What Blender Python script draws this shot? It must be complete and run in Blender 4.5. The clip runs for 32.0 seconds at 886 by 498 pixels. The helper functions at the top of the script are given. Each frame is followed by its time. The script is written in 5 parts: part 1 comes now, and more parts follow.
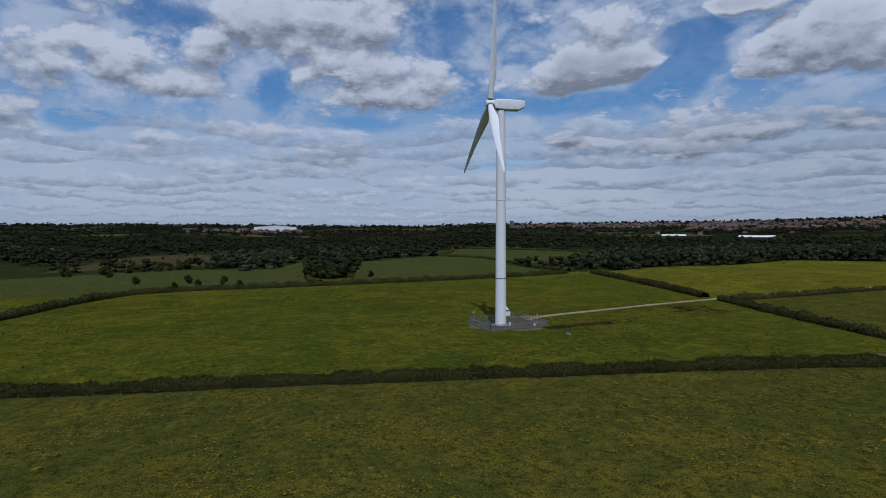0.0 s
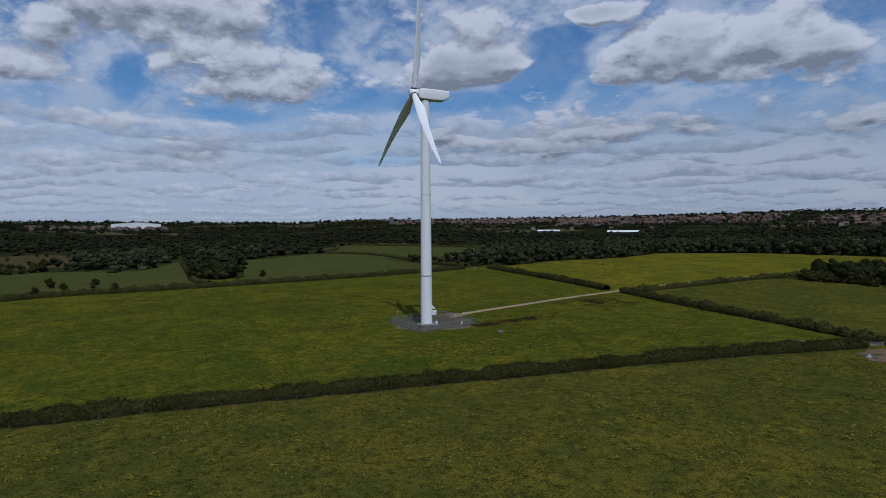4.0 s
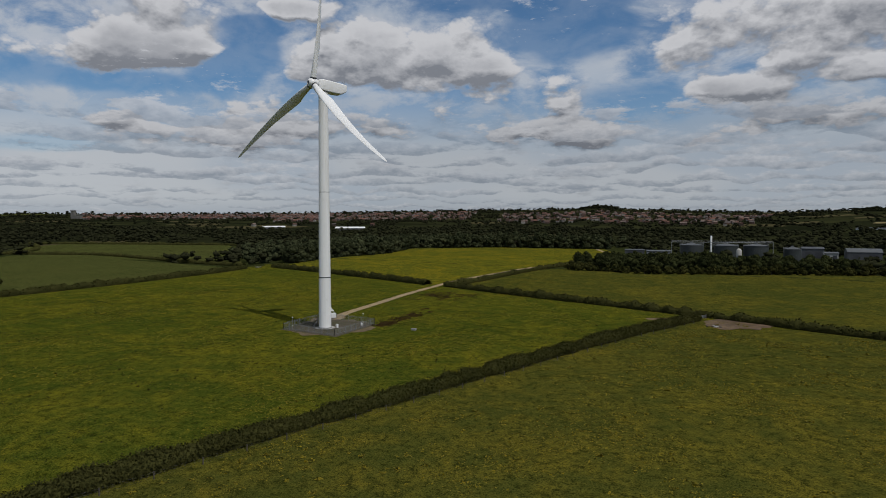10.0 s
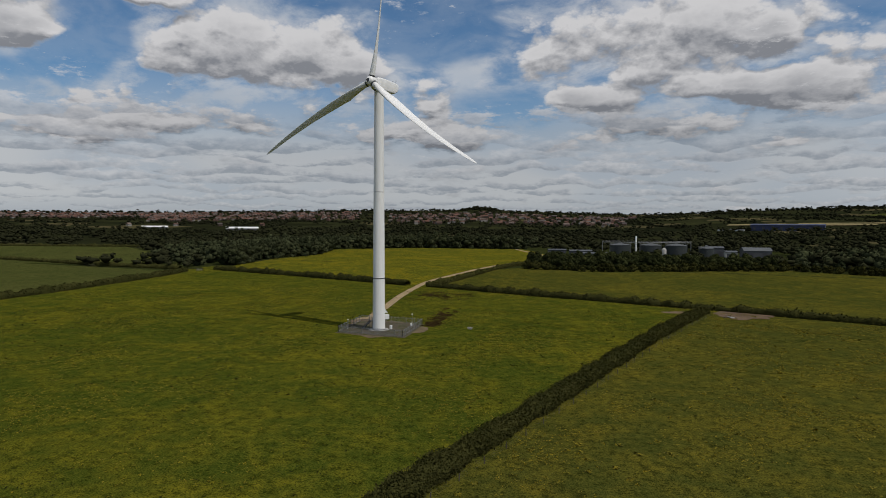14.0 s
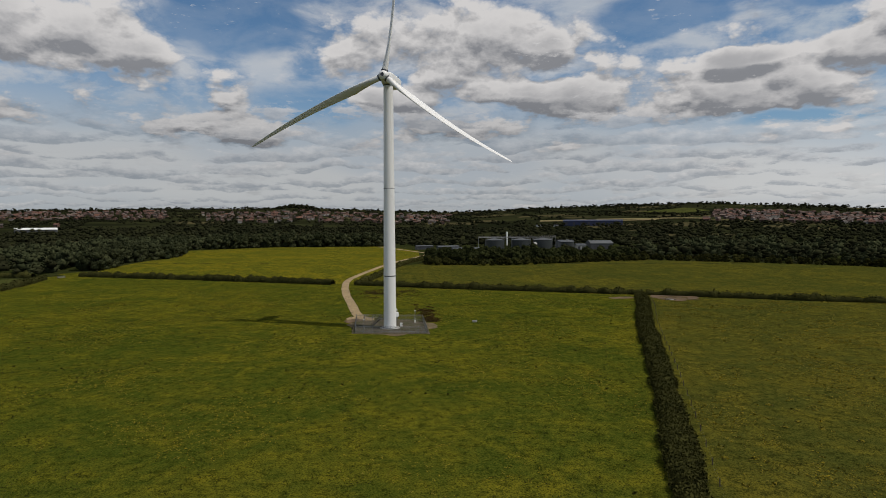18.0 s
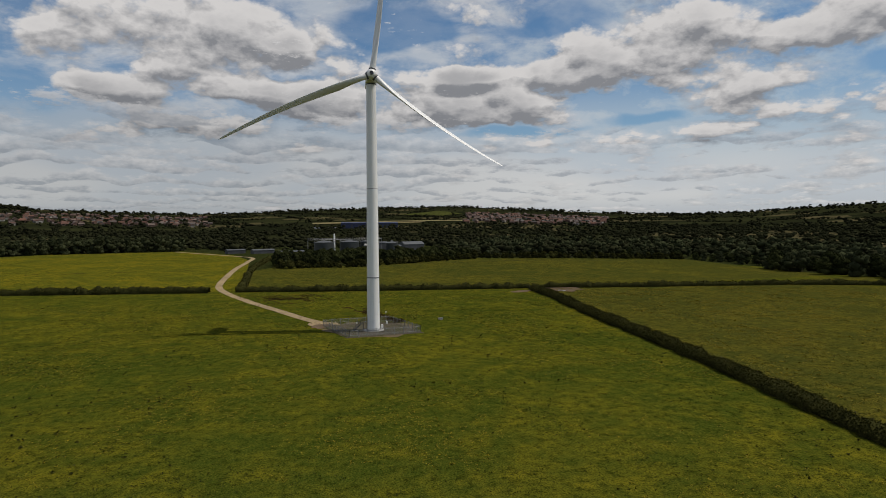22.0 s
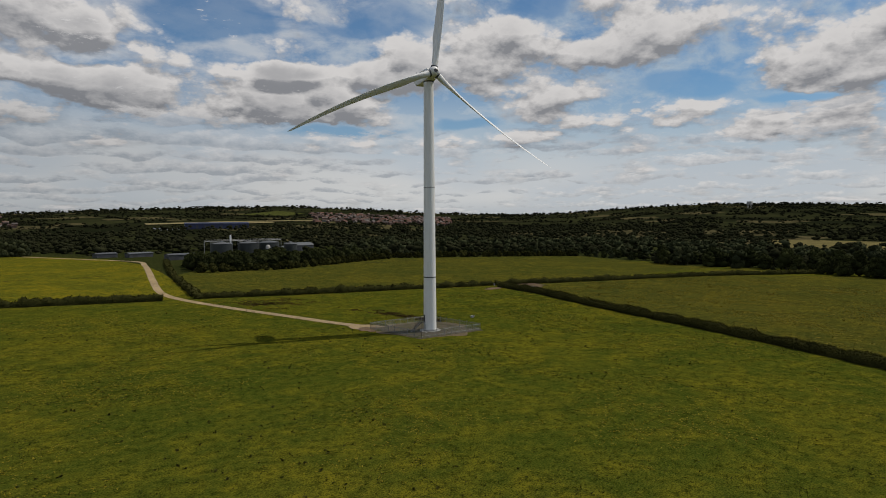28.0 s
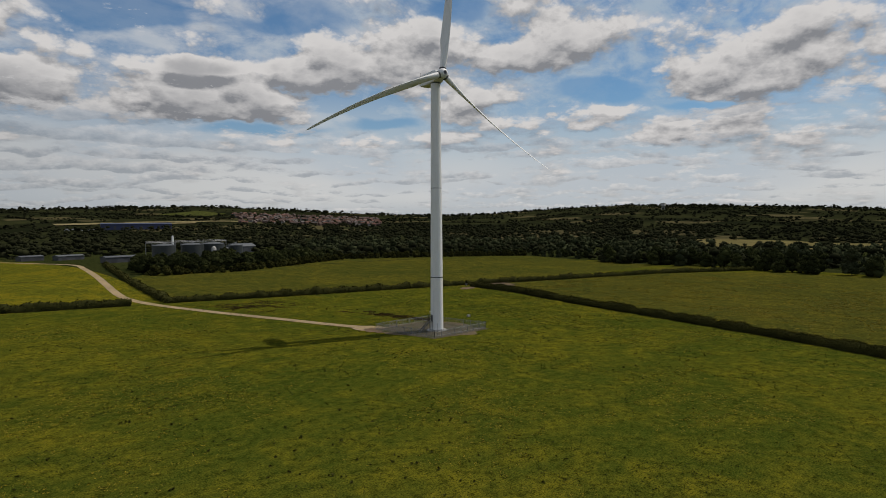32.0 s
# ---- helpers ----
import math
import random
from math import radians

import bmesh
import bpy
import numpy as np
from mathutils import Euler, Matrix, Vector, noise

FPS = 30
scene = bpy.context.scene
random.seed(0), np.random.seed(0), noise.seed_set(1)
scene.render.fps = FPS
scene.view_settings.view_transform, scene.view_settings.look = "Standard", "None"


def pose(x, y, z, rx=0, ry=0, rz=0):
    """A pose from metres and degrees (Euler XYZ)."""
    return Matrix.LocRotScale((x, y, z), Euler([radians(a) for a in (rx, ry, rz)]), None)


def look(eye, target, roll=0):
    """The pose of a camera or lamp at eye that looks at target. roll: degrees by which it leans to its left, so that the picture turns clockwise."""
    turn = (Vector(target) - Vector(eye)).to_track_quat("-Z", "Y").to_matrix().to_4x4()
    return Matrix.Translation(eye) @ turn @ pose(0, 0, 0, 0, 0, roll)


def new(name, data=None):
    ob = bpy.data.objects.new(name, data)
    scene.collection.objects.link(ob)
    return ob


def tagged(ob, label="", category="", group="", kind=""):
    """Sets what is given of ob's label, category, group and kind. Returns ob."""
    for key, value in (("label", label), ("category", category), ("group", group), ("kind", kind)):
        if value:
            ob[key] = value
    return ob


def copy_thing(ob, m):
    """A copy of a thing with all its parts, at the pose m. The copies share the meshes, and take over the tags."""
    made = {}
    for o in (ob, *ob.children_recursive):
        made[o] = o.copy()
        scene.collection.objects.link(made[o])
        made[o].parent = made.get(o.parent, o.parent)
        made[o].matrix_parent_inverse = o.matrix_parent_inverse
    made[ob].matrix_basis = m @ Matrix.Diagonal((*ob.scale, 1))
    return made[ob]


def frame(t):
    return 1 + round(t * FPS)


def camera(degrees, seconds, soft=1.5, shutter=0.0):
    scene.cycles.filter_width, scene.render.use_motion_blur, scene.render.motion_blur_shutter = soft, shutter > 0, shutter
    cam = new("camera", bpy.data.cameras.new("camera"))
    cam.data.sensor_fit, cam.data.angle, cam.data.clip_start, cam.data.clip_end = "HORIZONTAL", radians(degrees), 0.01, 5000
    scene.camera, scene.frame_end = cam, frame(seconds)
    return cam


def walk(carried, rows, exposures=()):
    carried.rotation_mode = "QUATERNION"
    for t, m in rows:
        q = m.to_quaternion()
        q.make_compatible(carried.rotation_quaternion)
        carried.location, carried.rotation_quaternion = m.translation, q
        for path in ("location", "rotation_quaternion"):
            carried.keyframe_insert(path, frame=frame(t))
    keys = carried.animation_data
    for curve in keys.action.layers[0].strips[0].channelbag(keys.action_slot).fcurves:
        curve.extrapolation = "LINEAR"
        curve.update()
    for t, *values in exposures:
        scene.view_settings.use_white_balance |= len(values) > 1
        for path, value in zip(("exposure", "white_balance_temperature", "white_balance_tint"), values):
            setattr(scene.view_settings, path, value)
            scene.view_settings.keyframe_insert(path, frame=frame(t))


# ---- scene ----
cam = camera(71.3, 32.0, soft=0.95)
PATH = [
    (0, (208.168, -84.63, 34.256), (206.254, -84.053, 34.197), -0.1),
    (0.5, (206.874, -84.646, 34.553), (204.974, -84.024, 34.491), -0.1),
    (1, (204.918, -85.423, 34.641), (203.037, -84.746, 34.577), -0.1),
    (1.5, (202.92, -86.341, 34.529), (201.057, -85.616, 34.465), -0.2),
    (2, (200.696, -87.444, 34.567), (198.853, -86.669, 34.502), -0.2),
    (2.5, (198.676, -88.889, 34.475), (196.852, -88.072, 34.408), -0.2),
    (4.5, (189.537, -99.578, 33.925), (187.816, -98.562, 33.851), -0.3),
    (5, (187.12, -102.557, 33.873), (185.445, -101.467, 33.797), -0.2),
    (5.5, (184.676, -106.056, 33.972), (183.022, -104.934, 33.893), -0.2),
    (6, (181.811, -110.05, 33.929), (180.189, -108.883, 33.849), -0.2),
    (6.5, (178.629, -114.12, 34.142), (177.041, -112.906, 34.063), -0.1),
    (7, (175.042, -118.464, 34.449), (173.501, -117.193, 34.367), -0.1),
    (7.5, (171.514, -123.007, 34.71), (170.045, -121.653, 34.626), -0.1),
    (8, (167.305, -127.635, 34.952), (165.884, -126.231, 34.868), -0.0),
    (8.5, (162.377, -132.907, 35.165), (161.018, -131.442, 35.08), -0.1),
    (9, (157.458, -137.636, 35.208), (156.176, -136.103, 35.122), -0.0),
    (9.5, (152.105, -142.095, 35.343), (150.905, -140.498, 35.255), -0.0),
    (10, (146.719, -146.745, 35.391), (145.598, -145.091, 35.302), -0.0),
    (10.5, (140.699, -151.136, 35.359), (139.624, -149.452, 35.271), -0.1),
    (11, (135.33, -155.431, 35.422), (134.29, -153.725, 35.335), -0.1),
    (11.5, (129.227, -159.715, 35.344), (128.243, -157.975, 35.256), -0.0),
    (12, (123.146, -163.913, 35.355), (122.215, -162.145, 35.268), -0.0),
    (12.5, (116.864, -167.801, 35.711), (115.978, -166.01, 35.623), 0.1),
    (13, (110.302, -171.181, 35.952), (109.458, -169.37, 35.861), -0.0),
    (13.5, (103.001, -174.849, 35.628), (102.205, -173.017, 35.54), 0.2),
    (15.5, (71.758, -186.766, 34.86), (71.113, -184.875, 34.771), -0.2),
    (16, (63.846, -189.427, 34.735), (63.251, -187.519, 34.646), -0.3),
    (16.5, (56.226, -191.352, 34.702), (55.682, -189.429, 34.611), -0.3),
    (17, (48.832, -193.179, 34.848), (48.384, -191.232, 34.756), -0.2),
    (17.5, (41.291, -195.0, 34.887), (40.991, -193.025, 34.793), -0.2),
    (18, (32.155, -196.544, 34.711), (32.004, -194.552, 34.619), -0.2),
    (18.5, (22.634, -197.338, 34.471), (22.575, -195.341, 34.38), -0.2),
    (19, (13.121, -197.273, 34.237), (13.115, -195.275, 34.149), -0.4),
    (19.5, (3.618, -197.471, 34.351), (3.689, -195.474, 34.263), -0.3),
    (20, (-5.647, -197.237, 34.436), (-5.49, -195.245, 34.347), -0.4),
    (20.5, (-14.641, -196.67, 34.432), (-14.357, -194.692, 34.346), -0.3),
    (21, (-23.617, -195.818, 34.357), (-23.203, -193.864, 34.271), -0.4),
    (21.5, (-33.247, -194.381, 34.412), (-32.699, -192.459, 34.326), -0.2),
    (22, (-42.68, -192.228, 34.429), (-42.029, -190.339, 34.342), -0.3),
    (22.5, (-51.627, -189.434, 34.479), (-50.916, -187.567, 34.391), -0.4),
    (23, (-60.232, -186.194, 34.457), (-59.45, -184.355, 34.368), -0.4),
    (23.5, (-69.195, -183.013, 34.521), (-68.348, -181.204, 34.429), -0.3),
    (24, (-77.574, -179.424, 34.598), (-76.667, -177.643, 34.506), -0.4),
    (24.5, (-86.238, -175.626, 34.539), (-85.253, -173.888, 34.446), -0.3),
    (25, (-91.041, -172.927, 34.29), (-90.011, -171.215, 34.201), -0.4),
    (25.5, (-94.066, -171.037, 34.275), (-93.013, -169.338, 34.187), -0.4),
    (27.5, (-105.304, -163.227, 34.138), (-104.174, -161.579, 34.05), -0.4),
    (28, (-108.045, -160.842, 34.281), (-106.895, -159.208, 34.193), -0.3),
    (28.5, (-110.789, -159.152, 34.288), (-109.621, -157.531, 34.201), -0.4),
    (29, (-113.724, -157.256, 34.275), (-112.531, -155.653, 34.187), -0.4),
    (29.5, (-116.391, -155.125, 34.345), (-115.17, -153.543, 34.257), -0.4),
    (30, (-118.893, -152.847, 34.403), (-117.638, -151.292, 34.315), -0.4),
    (30.5, (-121.459, -150.682, 34.468), (-120.171, -149.155, 34.38), -0.4),
    (31, (-124.166, -148.624, 34.438), (-122.855, -147.116, 34.349), -0.3),
    (31.5, (-126.861, -146.805, 34.441), (-125.532, -145.313, 34.352), -0.4),
    (32, (-130.131, -145.334, 34.446), (-128.783, -143.86, 34.358), -0.3),
]
walk(cam, [(t, look(eye, target, roll)) for t, eye, target, roll in PATH],
     [(0, -0.28, 5380, 14), (6.5, -0.28, 5430, 14), (9.5, -0.20, 6250, 12), (13, -0.12, 6450, 12), (17, -0.03, 6700, 12), (32, -0.02, 6750, 12)])
# ---------------------------------------------------------------- light
SUN = Vector((0.506, -0.159, 0.848)).normalized()
world = bpy.data.worlds.new("sky")
scene.world = world
world.use_nodes = True
lamp = bpy.data.lights.new("sun", "SUN")
lamp.energy, lamp.angle, lamp.color = 3.0, radians(0.6), (1.0, 0.95, 0.87)
new("sun", lamp).matrix_world = look(SUN * 300, (0, 0, 0))


class Nodes:
    """Short forms for node trees."""

    def __init__(self, tree):
        self.tree, self.n, self.l = tree, tree.nodes, tree.links

    def put(self, socket, value):
        if value is None:
            return
        if isinstance(value, bpy.types.NodeSocket):
            self.l.new(value, socket)
        else:
            socket.default_value = value

    def math(self, op, a, b=None, c=None, clamp=False):
        k = self.n.new("ShaderNodeMath")
        k.operation, k.use_clamp = op, clamp
        for s, v in zip(k.inputs, (a, b, c)):
            self.put(s, v)
        return k.outputs[0]

    def vec(self, op, a, b=None, scale=None):
        k = self.n.new("ShaderNodeVectorMath")
        k.operation = op
        self.put(k.inputs[0], a)
        self.put(k.inputs[1], b)
        self.put(k.inputs[3], scale)
        return k.outputs["Value" if op in ("LENGTH", "DOT_PRODUCT", "DISTANCE") else "Vector"]

    def noise(self, vector, scale, detail=4.0, rough=0.55, distort=0.0):
        k = self.n.new("ShaderNodeTexNoise")
        self.put(k.inputs["Vector"], vector)
        k.inputs["Scale"].default_value, k.inputs["Detail"].default_value = scale, detail
        k.inputs["Roughness"].default_value, k.inputs["Distortion"].default_value = rough, distort
        return k.outputs["Fac"]

    def smooth(self, value, a, b, lo=0.0, hi=1.0):
        k = self.n.new("ShaderNodeMapRange")
        k.interpolation_type = "SMOOTHSTEP"
        self.put(k.inputs["Value"], value)
        for name, v in (("From Min", a), ("From Max", b), ("To Min", lo), ("To Max", hi)):
            self.put(k.inputs[name], v)
        return k.outputs["Result"]

    def mix(self, fac, a, b, blend="MIX"):
        k = self.n.new("ShaderNodeMix")
        k.data_type, k.blend_type = "RGBA", blend
        self.put(k.inputs[0], fac)
        self.put(k.inputs[6], a)
        self.put(k.inputs[7], b)
        return k.outputs[2]

    def xyz(self, x, y, z):
        k = self.n.new("ShaderNodeCombineXYZ")
        for s, v in zip(k.inputs, (x, y, z)):
            self.put(s, v)
        return k.outputs[0]

    def split(self, v):
        k = self.n.new("ShaderNodeSeparateXYZ")
        self.put(k.inputs[0], v)
        return k.outputs


# heaps of cloud and gaps of blue: azimuth and height in degrees, half width, half height, weight
CLOUDS_WEST = [(-108.4, 9.4, 2.4, 1.7, 0.9), (-106.9, 13.5, 2.9, 2.4, 0.7), (-98.3, 7.5, 5.1, 1.2, 0.9), (-97.4, 13.8, 6.5, 2.8, 1), (-90.6, 9.1, 4.5, 1.0, 0.9), (-84.7, 17.2, 9.4, 3.2, 1),
    (-84.3, 6.7, 6.0, 1.1, 0.8), (-78.6, 13.6, 7.7, 2.8, 1)]
CLOUDS_NORTH = [(-61.6, 13.8, 3.9, 2.0, 1.1), (-59.7, 14.8, 4.9, 1.8, 1), (-59.6, 7.4, 5.4, 1.4, 0.9), (-59.2, 17.9, 3.9, 1.8, 0.9), (-56.0, 13.9, 2.4, 1.2, 1), (-50.2, 8.0, 5.8, 1.7, 0.8),
    (-48.2, 18.2, 3.8, 0.6, 0.8), (-47.7, 13.2, 2.0, 1.3, 0.8), (-46.8, 18.3, 4.1, 0.7, 0.8), (-43.2, 8.7, 6.6, 1.3, 0.9), (-42.1, 14.3, 4.2, 2.7, 1.1), (-37.7, 14.6, 9.0, 3.1, 1.2),
    (-30.0, 13.5, 3.6, 1.2, 0.9), (-23.9, 7.8, 5.7, 1.1, 0.9), (-20.2, 8.3, 5.1, 1.1, 1), (-10.6, 10.8, 3.0, 1.2, 1)]
CLOUDS_EAST = [(-8.0, 11.0, 3.4, 1.3, 1), (-4.1, 15.6, 11.6, 3.3, 1.3), (-4.0, 8.4, 6.5, 1.5, 1), (0.7, 11.6, 3.1, 1.2, 0.9), (5.1, 14.8, 2.1, 1.6, 1), (6.8, 10.5, 4.8, 2.0, 1.1),
    (8.9, 11.2, 5.6, 1.7, 1.1), (11.1, 13.9, 3.6, 0.9, 0.9), (20.7, 13.1, 4.1, 0.9, 1.1), (21.3, 13.4, 2.7, 0.8, 0.9), (23.0, 10.7, 6.2, 1.7, 0.8), (24.5, 10.2, 8.6, 1.4, 0.8),
    (31.6, 13.5, 4.1, 1.6, 1.2), (38.2, 15.0, 7.7, 2.6, 1.3), (42.3, 8.0, 3.6, 0.6, 0.9), (43.9, 11.6, 5.6, 1.8, 0.9), (49.0, 8.7, 2.5, 0.7, 0.9), (52.4, 15.1, 5.4, 2.1, 1.1)]
CLOUDS_FAR_EAST = [(56.3, 9.3, 5.4, 1.1, 1), (65.7, 7.7, 5.4, 1.2, 1), (68.0, 12.6, 6.7, 2.3, 1.2), (71.7, 15.7, 3.3, 1.2, 0.9)]
GAPS = [(-103.6, 9.1, 2.7, 0.9, 1), (-96.4, 17.6, 3.1, 1.1, 0.8), (-88.7, 12.3, 1.7, 2.1, 1), (-80.4, 9.8, 3.6, 0.7, 0.8), (-72.4, 18.0, 2.1, 2.8, 0.7), (-67.2, 6.1, 6.2, 0.8, 0.5),
    (-62.1, 11.3, 10.9, 1.1, 0.9), (-53.3, 12.3, 2.5, 2.2, 1), (-51.2, 15.2, 2.7, 2.7, 1), (-50.9, 16.8, 2.6, 0.7, 0.7), (-26.9, 19.1, 11.2, 0.9, 1), (-22.8, 16.8, 5.6, 2.8, 1.4),
    (-16.7, 10.2, 5.0, 2.3, 0.7), (15.2, 17.5, 5.3, 1.5, 1.1), (15.4, 16.8, 4.8, 1.3, 1.1), (26.2, 8.4, 6.7, 0.5, 0.9), (26.8, 16.8, 3.7, 0.7, 0.9), (30.5, 17.9, 4.0, 1.8, 0.7)]
GAPS_EAST = [(36.9, 9.1, 4.1, 0.7, 0.9), (44.4, 18.4, 3.1, 1.1, 0.9), (56.3, 11.4, 4.2, 1.1, 1.3), (65.2, 9.8, 4.2, 0.5, 0.9)]


def cloud_depth(q, x, y, z):
    """How thick the cloud is in a direction; below nought there is none."""
    k = q.math("ADD", q.math("MAXIMUM", z, 0.0), 0.05)
    flat = q.xyz(q.math("DIVIDE", x, k), q.math("DIVIDE", y, k), 0.0)
    round_ = q.xyz(x, y, q.math("MULTIPLY", q.math("POWER", q.math("ADD", q.math("MAXIMUM", z, 0.0), 0.004), 0.6), 1.6))
    n1 = q.noise(flat, 0.95, 4.0, 0.52, 0.0)
    n2 = q.noise(round_, 9.0, 8.0, 0.56, 0.0)
    puff = q.n.new("ShaderNodeTexVoronoi")
    puff.feature = "F1"
    q.put(puff.inputs["Vector"], q.vec("ADD", round_, q.xyz(q.math("MULTIPLY", n2, 0.05), 0.0, q.math("MULTIPLY", n1, 0.03))))
    for socket, v in (("Scale", 17.0), ("Detail", 3.0), ("Roughness", 0.55), ("Lacunarity", 2.3)):
        puff.inputs[socket].default_value = v
    w = q.n.new("ShaderNodeTexNoise")
    q.put(w.inputs["Vector"], round_)
    w.inputs["Scale"].default_value, w.inputs["Detail"].default_value = 9.0, 5.0
    sway = q.vec("MULTIPLY", q.vec("SUBTRACT", w.outputs["Color"], (0.5, 0.5, 0.5)), (6.0, 3.0, 0.0))
    az = q.math("MULTIPLY", q.math("ARCTAN2", x, y), 57.2958)
    el = q.math("MULTIPLY", q.math("ARCSINE", z), 57.2958)
    at = q.vec("ADD", q.xyz(az, el, 0.0), sway)
    d = q.math("ADD", q.math("MULTIPLY", q.math("SUBTRACT", n1, 0.5), q.smooth(el, 1.0, 10.0, 0.35, 1.0)), q.math("MULTIPLY", q.math("SUBTRACT", n2, 0.5), 0.85))
    d = q.math("ADD", d, q.math("MULTIPLY", q.math("SUBTRACT", 0.42, puff.outputs["Distance"]), 0.26))
    d = q.math("ADD", d, q.smooth(el, 4.0, 9.0, 0.02, 0.07))
    d = q.math("ADD", d, q.smooth(az, 5.0, 25.0, 0.0, 0.05))
    blue = 0.0
    for table, sign in ((CLOUDS_WEST + CLOUDS_NORTH + CLOUDS_EAST + CLOUDS_FAR_EAST, 0.30), (GAPS + GAPS_EAST, -0.30)):
        for a, e, wa, we, s in table:
            r = q.vec("LENGTH", q.vec("MULTIPLY", q.vec("SUBTRACT", at, (a, e, 0.0)), (1 / wa, 1 / we, 0.0)))
            k = q.smooth(r, 1.4, 0.4, 0.0, sign * s)
            d = q.math("ADD", d, k)
            if sign < 0:
                blue = q.math("ADD", blue, k)
    return d, el, blue


def build_sky():
    q = Nodes(world.node_tree)
    q.n.clear()
    x, y, z = q.split(q.n.new("ShaderNodeTexCoord").outputs["Generated"])
    sky = q.n.new("ShaderNodeTexSky")
    sky.sky_type, sky.sun_disc = "NISHITA", False
    sky.sun_elevation, sky.sun_rotation = math.asin(SUN.z), math.atan2(SUN.x, SUN.y)
    sky.air_density, sky.dust_density, sky.ozone_density = 1.0, 0.3, 2.5
    d, el, blue = cloud_depth(q, x, y, z)
    up, _, _ = cloud_depth(q, x, y, q.math("MULTIPLY_ADD", z, 1.06, 0.004))
    cover = q.smooth(d, -0.10, 0.15)
    light = q.math("ADD", 0.52, q.math("MULTIPLY", q.math("SUBTRACT", d, up), 2.9), clamp=True)
    shade = q.mix(light, (0.225, 0.24, 0.265, 1), (0.62, 0.625, 0.63, 1))
    shade = q.mix(q.smooth(d, 0.15, 0.85, 0.0, 0.7), shade, (0.27, 0.285, 0.31, 1))
    wisp = q.noise(q.xyz(q.math("MULTIPLY", x, 5.0), q.math("MULTIPLY", y, 9.0), q.math("MULTIPLY", z, 14.0)), 1.6, 6.0, 0.62, 0.25)
    veil = q.smooth(wisp, 0.34, 0.64, 0.10, 0.8)
    x2 = q.math("MULTIPLY", q.math("ARCTAN2", x, y), 57.2958)
    broad = q.noise(q.xyz(x, y, q.math("MULTIPLY", z, 3.0)), 3.2, 2.0, 0.5)
    haze = q.mix(q.smooth(broad, 0.38, 0.62), (0.47, 0.52, 0.57, 1), (0.58, 0.60, 0.61, 1))
    haze = q.mix(q.math("MULTIPLY", q.smooth(x2, 15.0, 45.0), q.smooth(el, 3.0, 8.0, 0.0, 0.7)), haze, (0.36, 0.47, 0.56, 1))
    back = q.mix(q.smooth(el, 2.5, 0.2), haze, (0.42, 0.46, 0.50, 1))
    back_cover = q.math("MAXIMUM", veil, q.smooth(el, 14.0, 5.0, 0.05, 0.95))
    back_cover = q.math("MULTIPLY", back_cover, q.smooth(blue, -0.28, -0.02, 0.22, 1.0))
    tone = q.mix(cover, back, shade)
    cover = q.math("MAXIMUM", cover, back_cover)
    # rows of small heaped clouds, the farthest lowest
    for i, (base, tall) in enumerate(((0.7, 0.45), (1.2, 0.6), (1.8, 0.8), (2.5, 1.0), (3.3, 1.25), (4.2, 1.5), (5.3, 1.8), (6.6, 2.1), (8.2, 2.4))):
        wave = q.noise(q.xyz(q.math("MULTIPLY", x2, 0.14 / tall), i * 3.7, 0.0), 1.0, 3.0, 0.55)
        u = q.math("DIVIDE", q.math("SUBTRACT", el, q.math("MULTIPLY_ADD", wave, tall * 2.6, base - 1.3 * tall)), tall)
        n = q.noise(q.xyz(q.math("MULTIPLY", x2, 0.34 / tall), q.math("MULTIPLY", el, 1.15 / tall), i * 5.3), 1.0, 7.0, 0.68, 0.0)
        fleck = q.noise(q.xyz(q.math("MULTIPLY", x2, 1.5 / tall), q.math("MULTIPLY", el, 3.2 / tall), i * 2.1), 1.0, 4.0, 0.6)
        body = q.math("SUBTRACT", q.math("SUBTRACT", n, q.smooth(u, 0.05, 1.3, 0.0, 0.26)), q.smooth(u, 0.10, -0.18, 0.0, 0.5))
        body = q.math("ADD", body, q.math("MULTIPLY", q.math("SUBTRACT", broad, 0.5), -0.25))
        body = q.math("SUBTRACT", body, q.smooth(x2, 5.0, 40.0, 0.01, 0.07))
        inside_ = q.smooth(body, 0.36, 0.50, 0.0, 0.82)
        bright = q.math("ADD", q.math("MULTIPLY", q.math("SUBTRACT", fleck, 0.5), 1.7), q.smooth(u, -0.05, 0.75, 0.05, 0.8))
        bright = q.math("ADD", bright, q.smooth(broad, 0.62, 0.36, -0.12, 0.25), clamp=True)
        far = max(0.0, 1 - base / 4.0) * 0.45
        lo = tuple(v + (h - v) * far for v, h in zip((0.31, 0.34, 0.38), (0.46, 0.49, 0.53)))
        hi = tuple(v + (h - v) * far for v, h in zip((0.66, 0.665, 0.67), (0.54, 0.57, 0.59)))
        tone = q.mix(inside_, tone, q.mix(bright, (*lo, 1), (*hi, 1)))
        cover = q.math("MAXIMUM", cover, inside_)
    dim = q.math("MULTIPLY", q.math("MULTIPLY", q.smooth(x2, 35.0, 0.0), q.smooth(x2, -75.0, -30.0, 0.35, 1.0)), q.smooth(el, 13.0, 8.0))
    shade = q.mix(dim, tone, q.mix(1.0, tone, (0.78, 0.79, 0.80, 1), "MULTIPLY"))
    bg1 = q.n.new("ShaderNodeBackground")
    bg1.inputs[1].default_value = 0.075
    q.put(bg1.inputs[0], q.mix(1.0, sky.outputs[0], (0.62, 0.90, 1.05, 1), "MULTIPLY"))
    bg2 = q.n.new("ShaderNodeBackground")
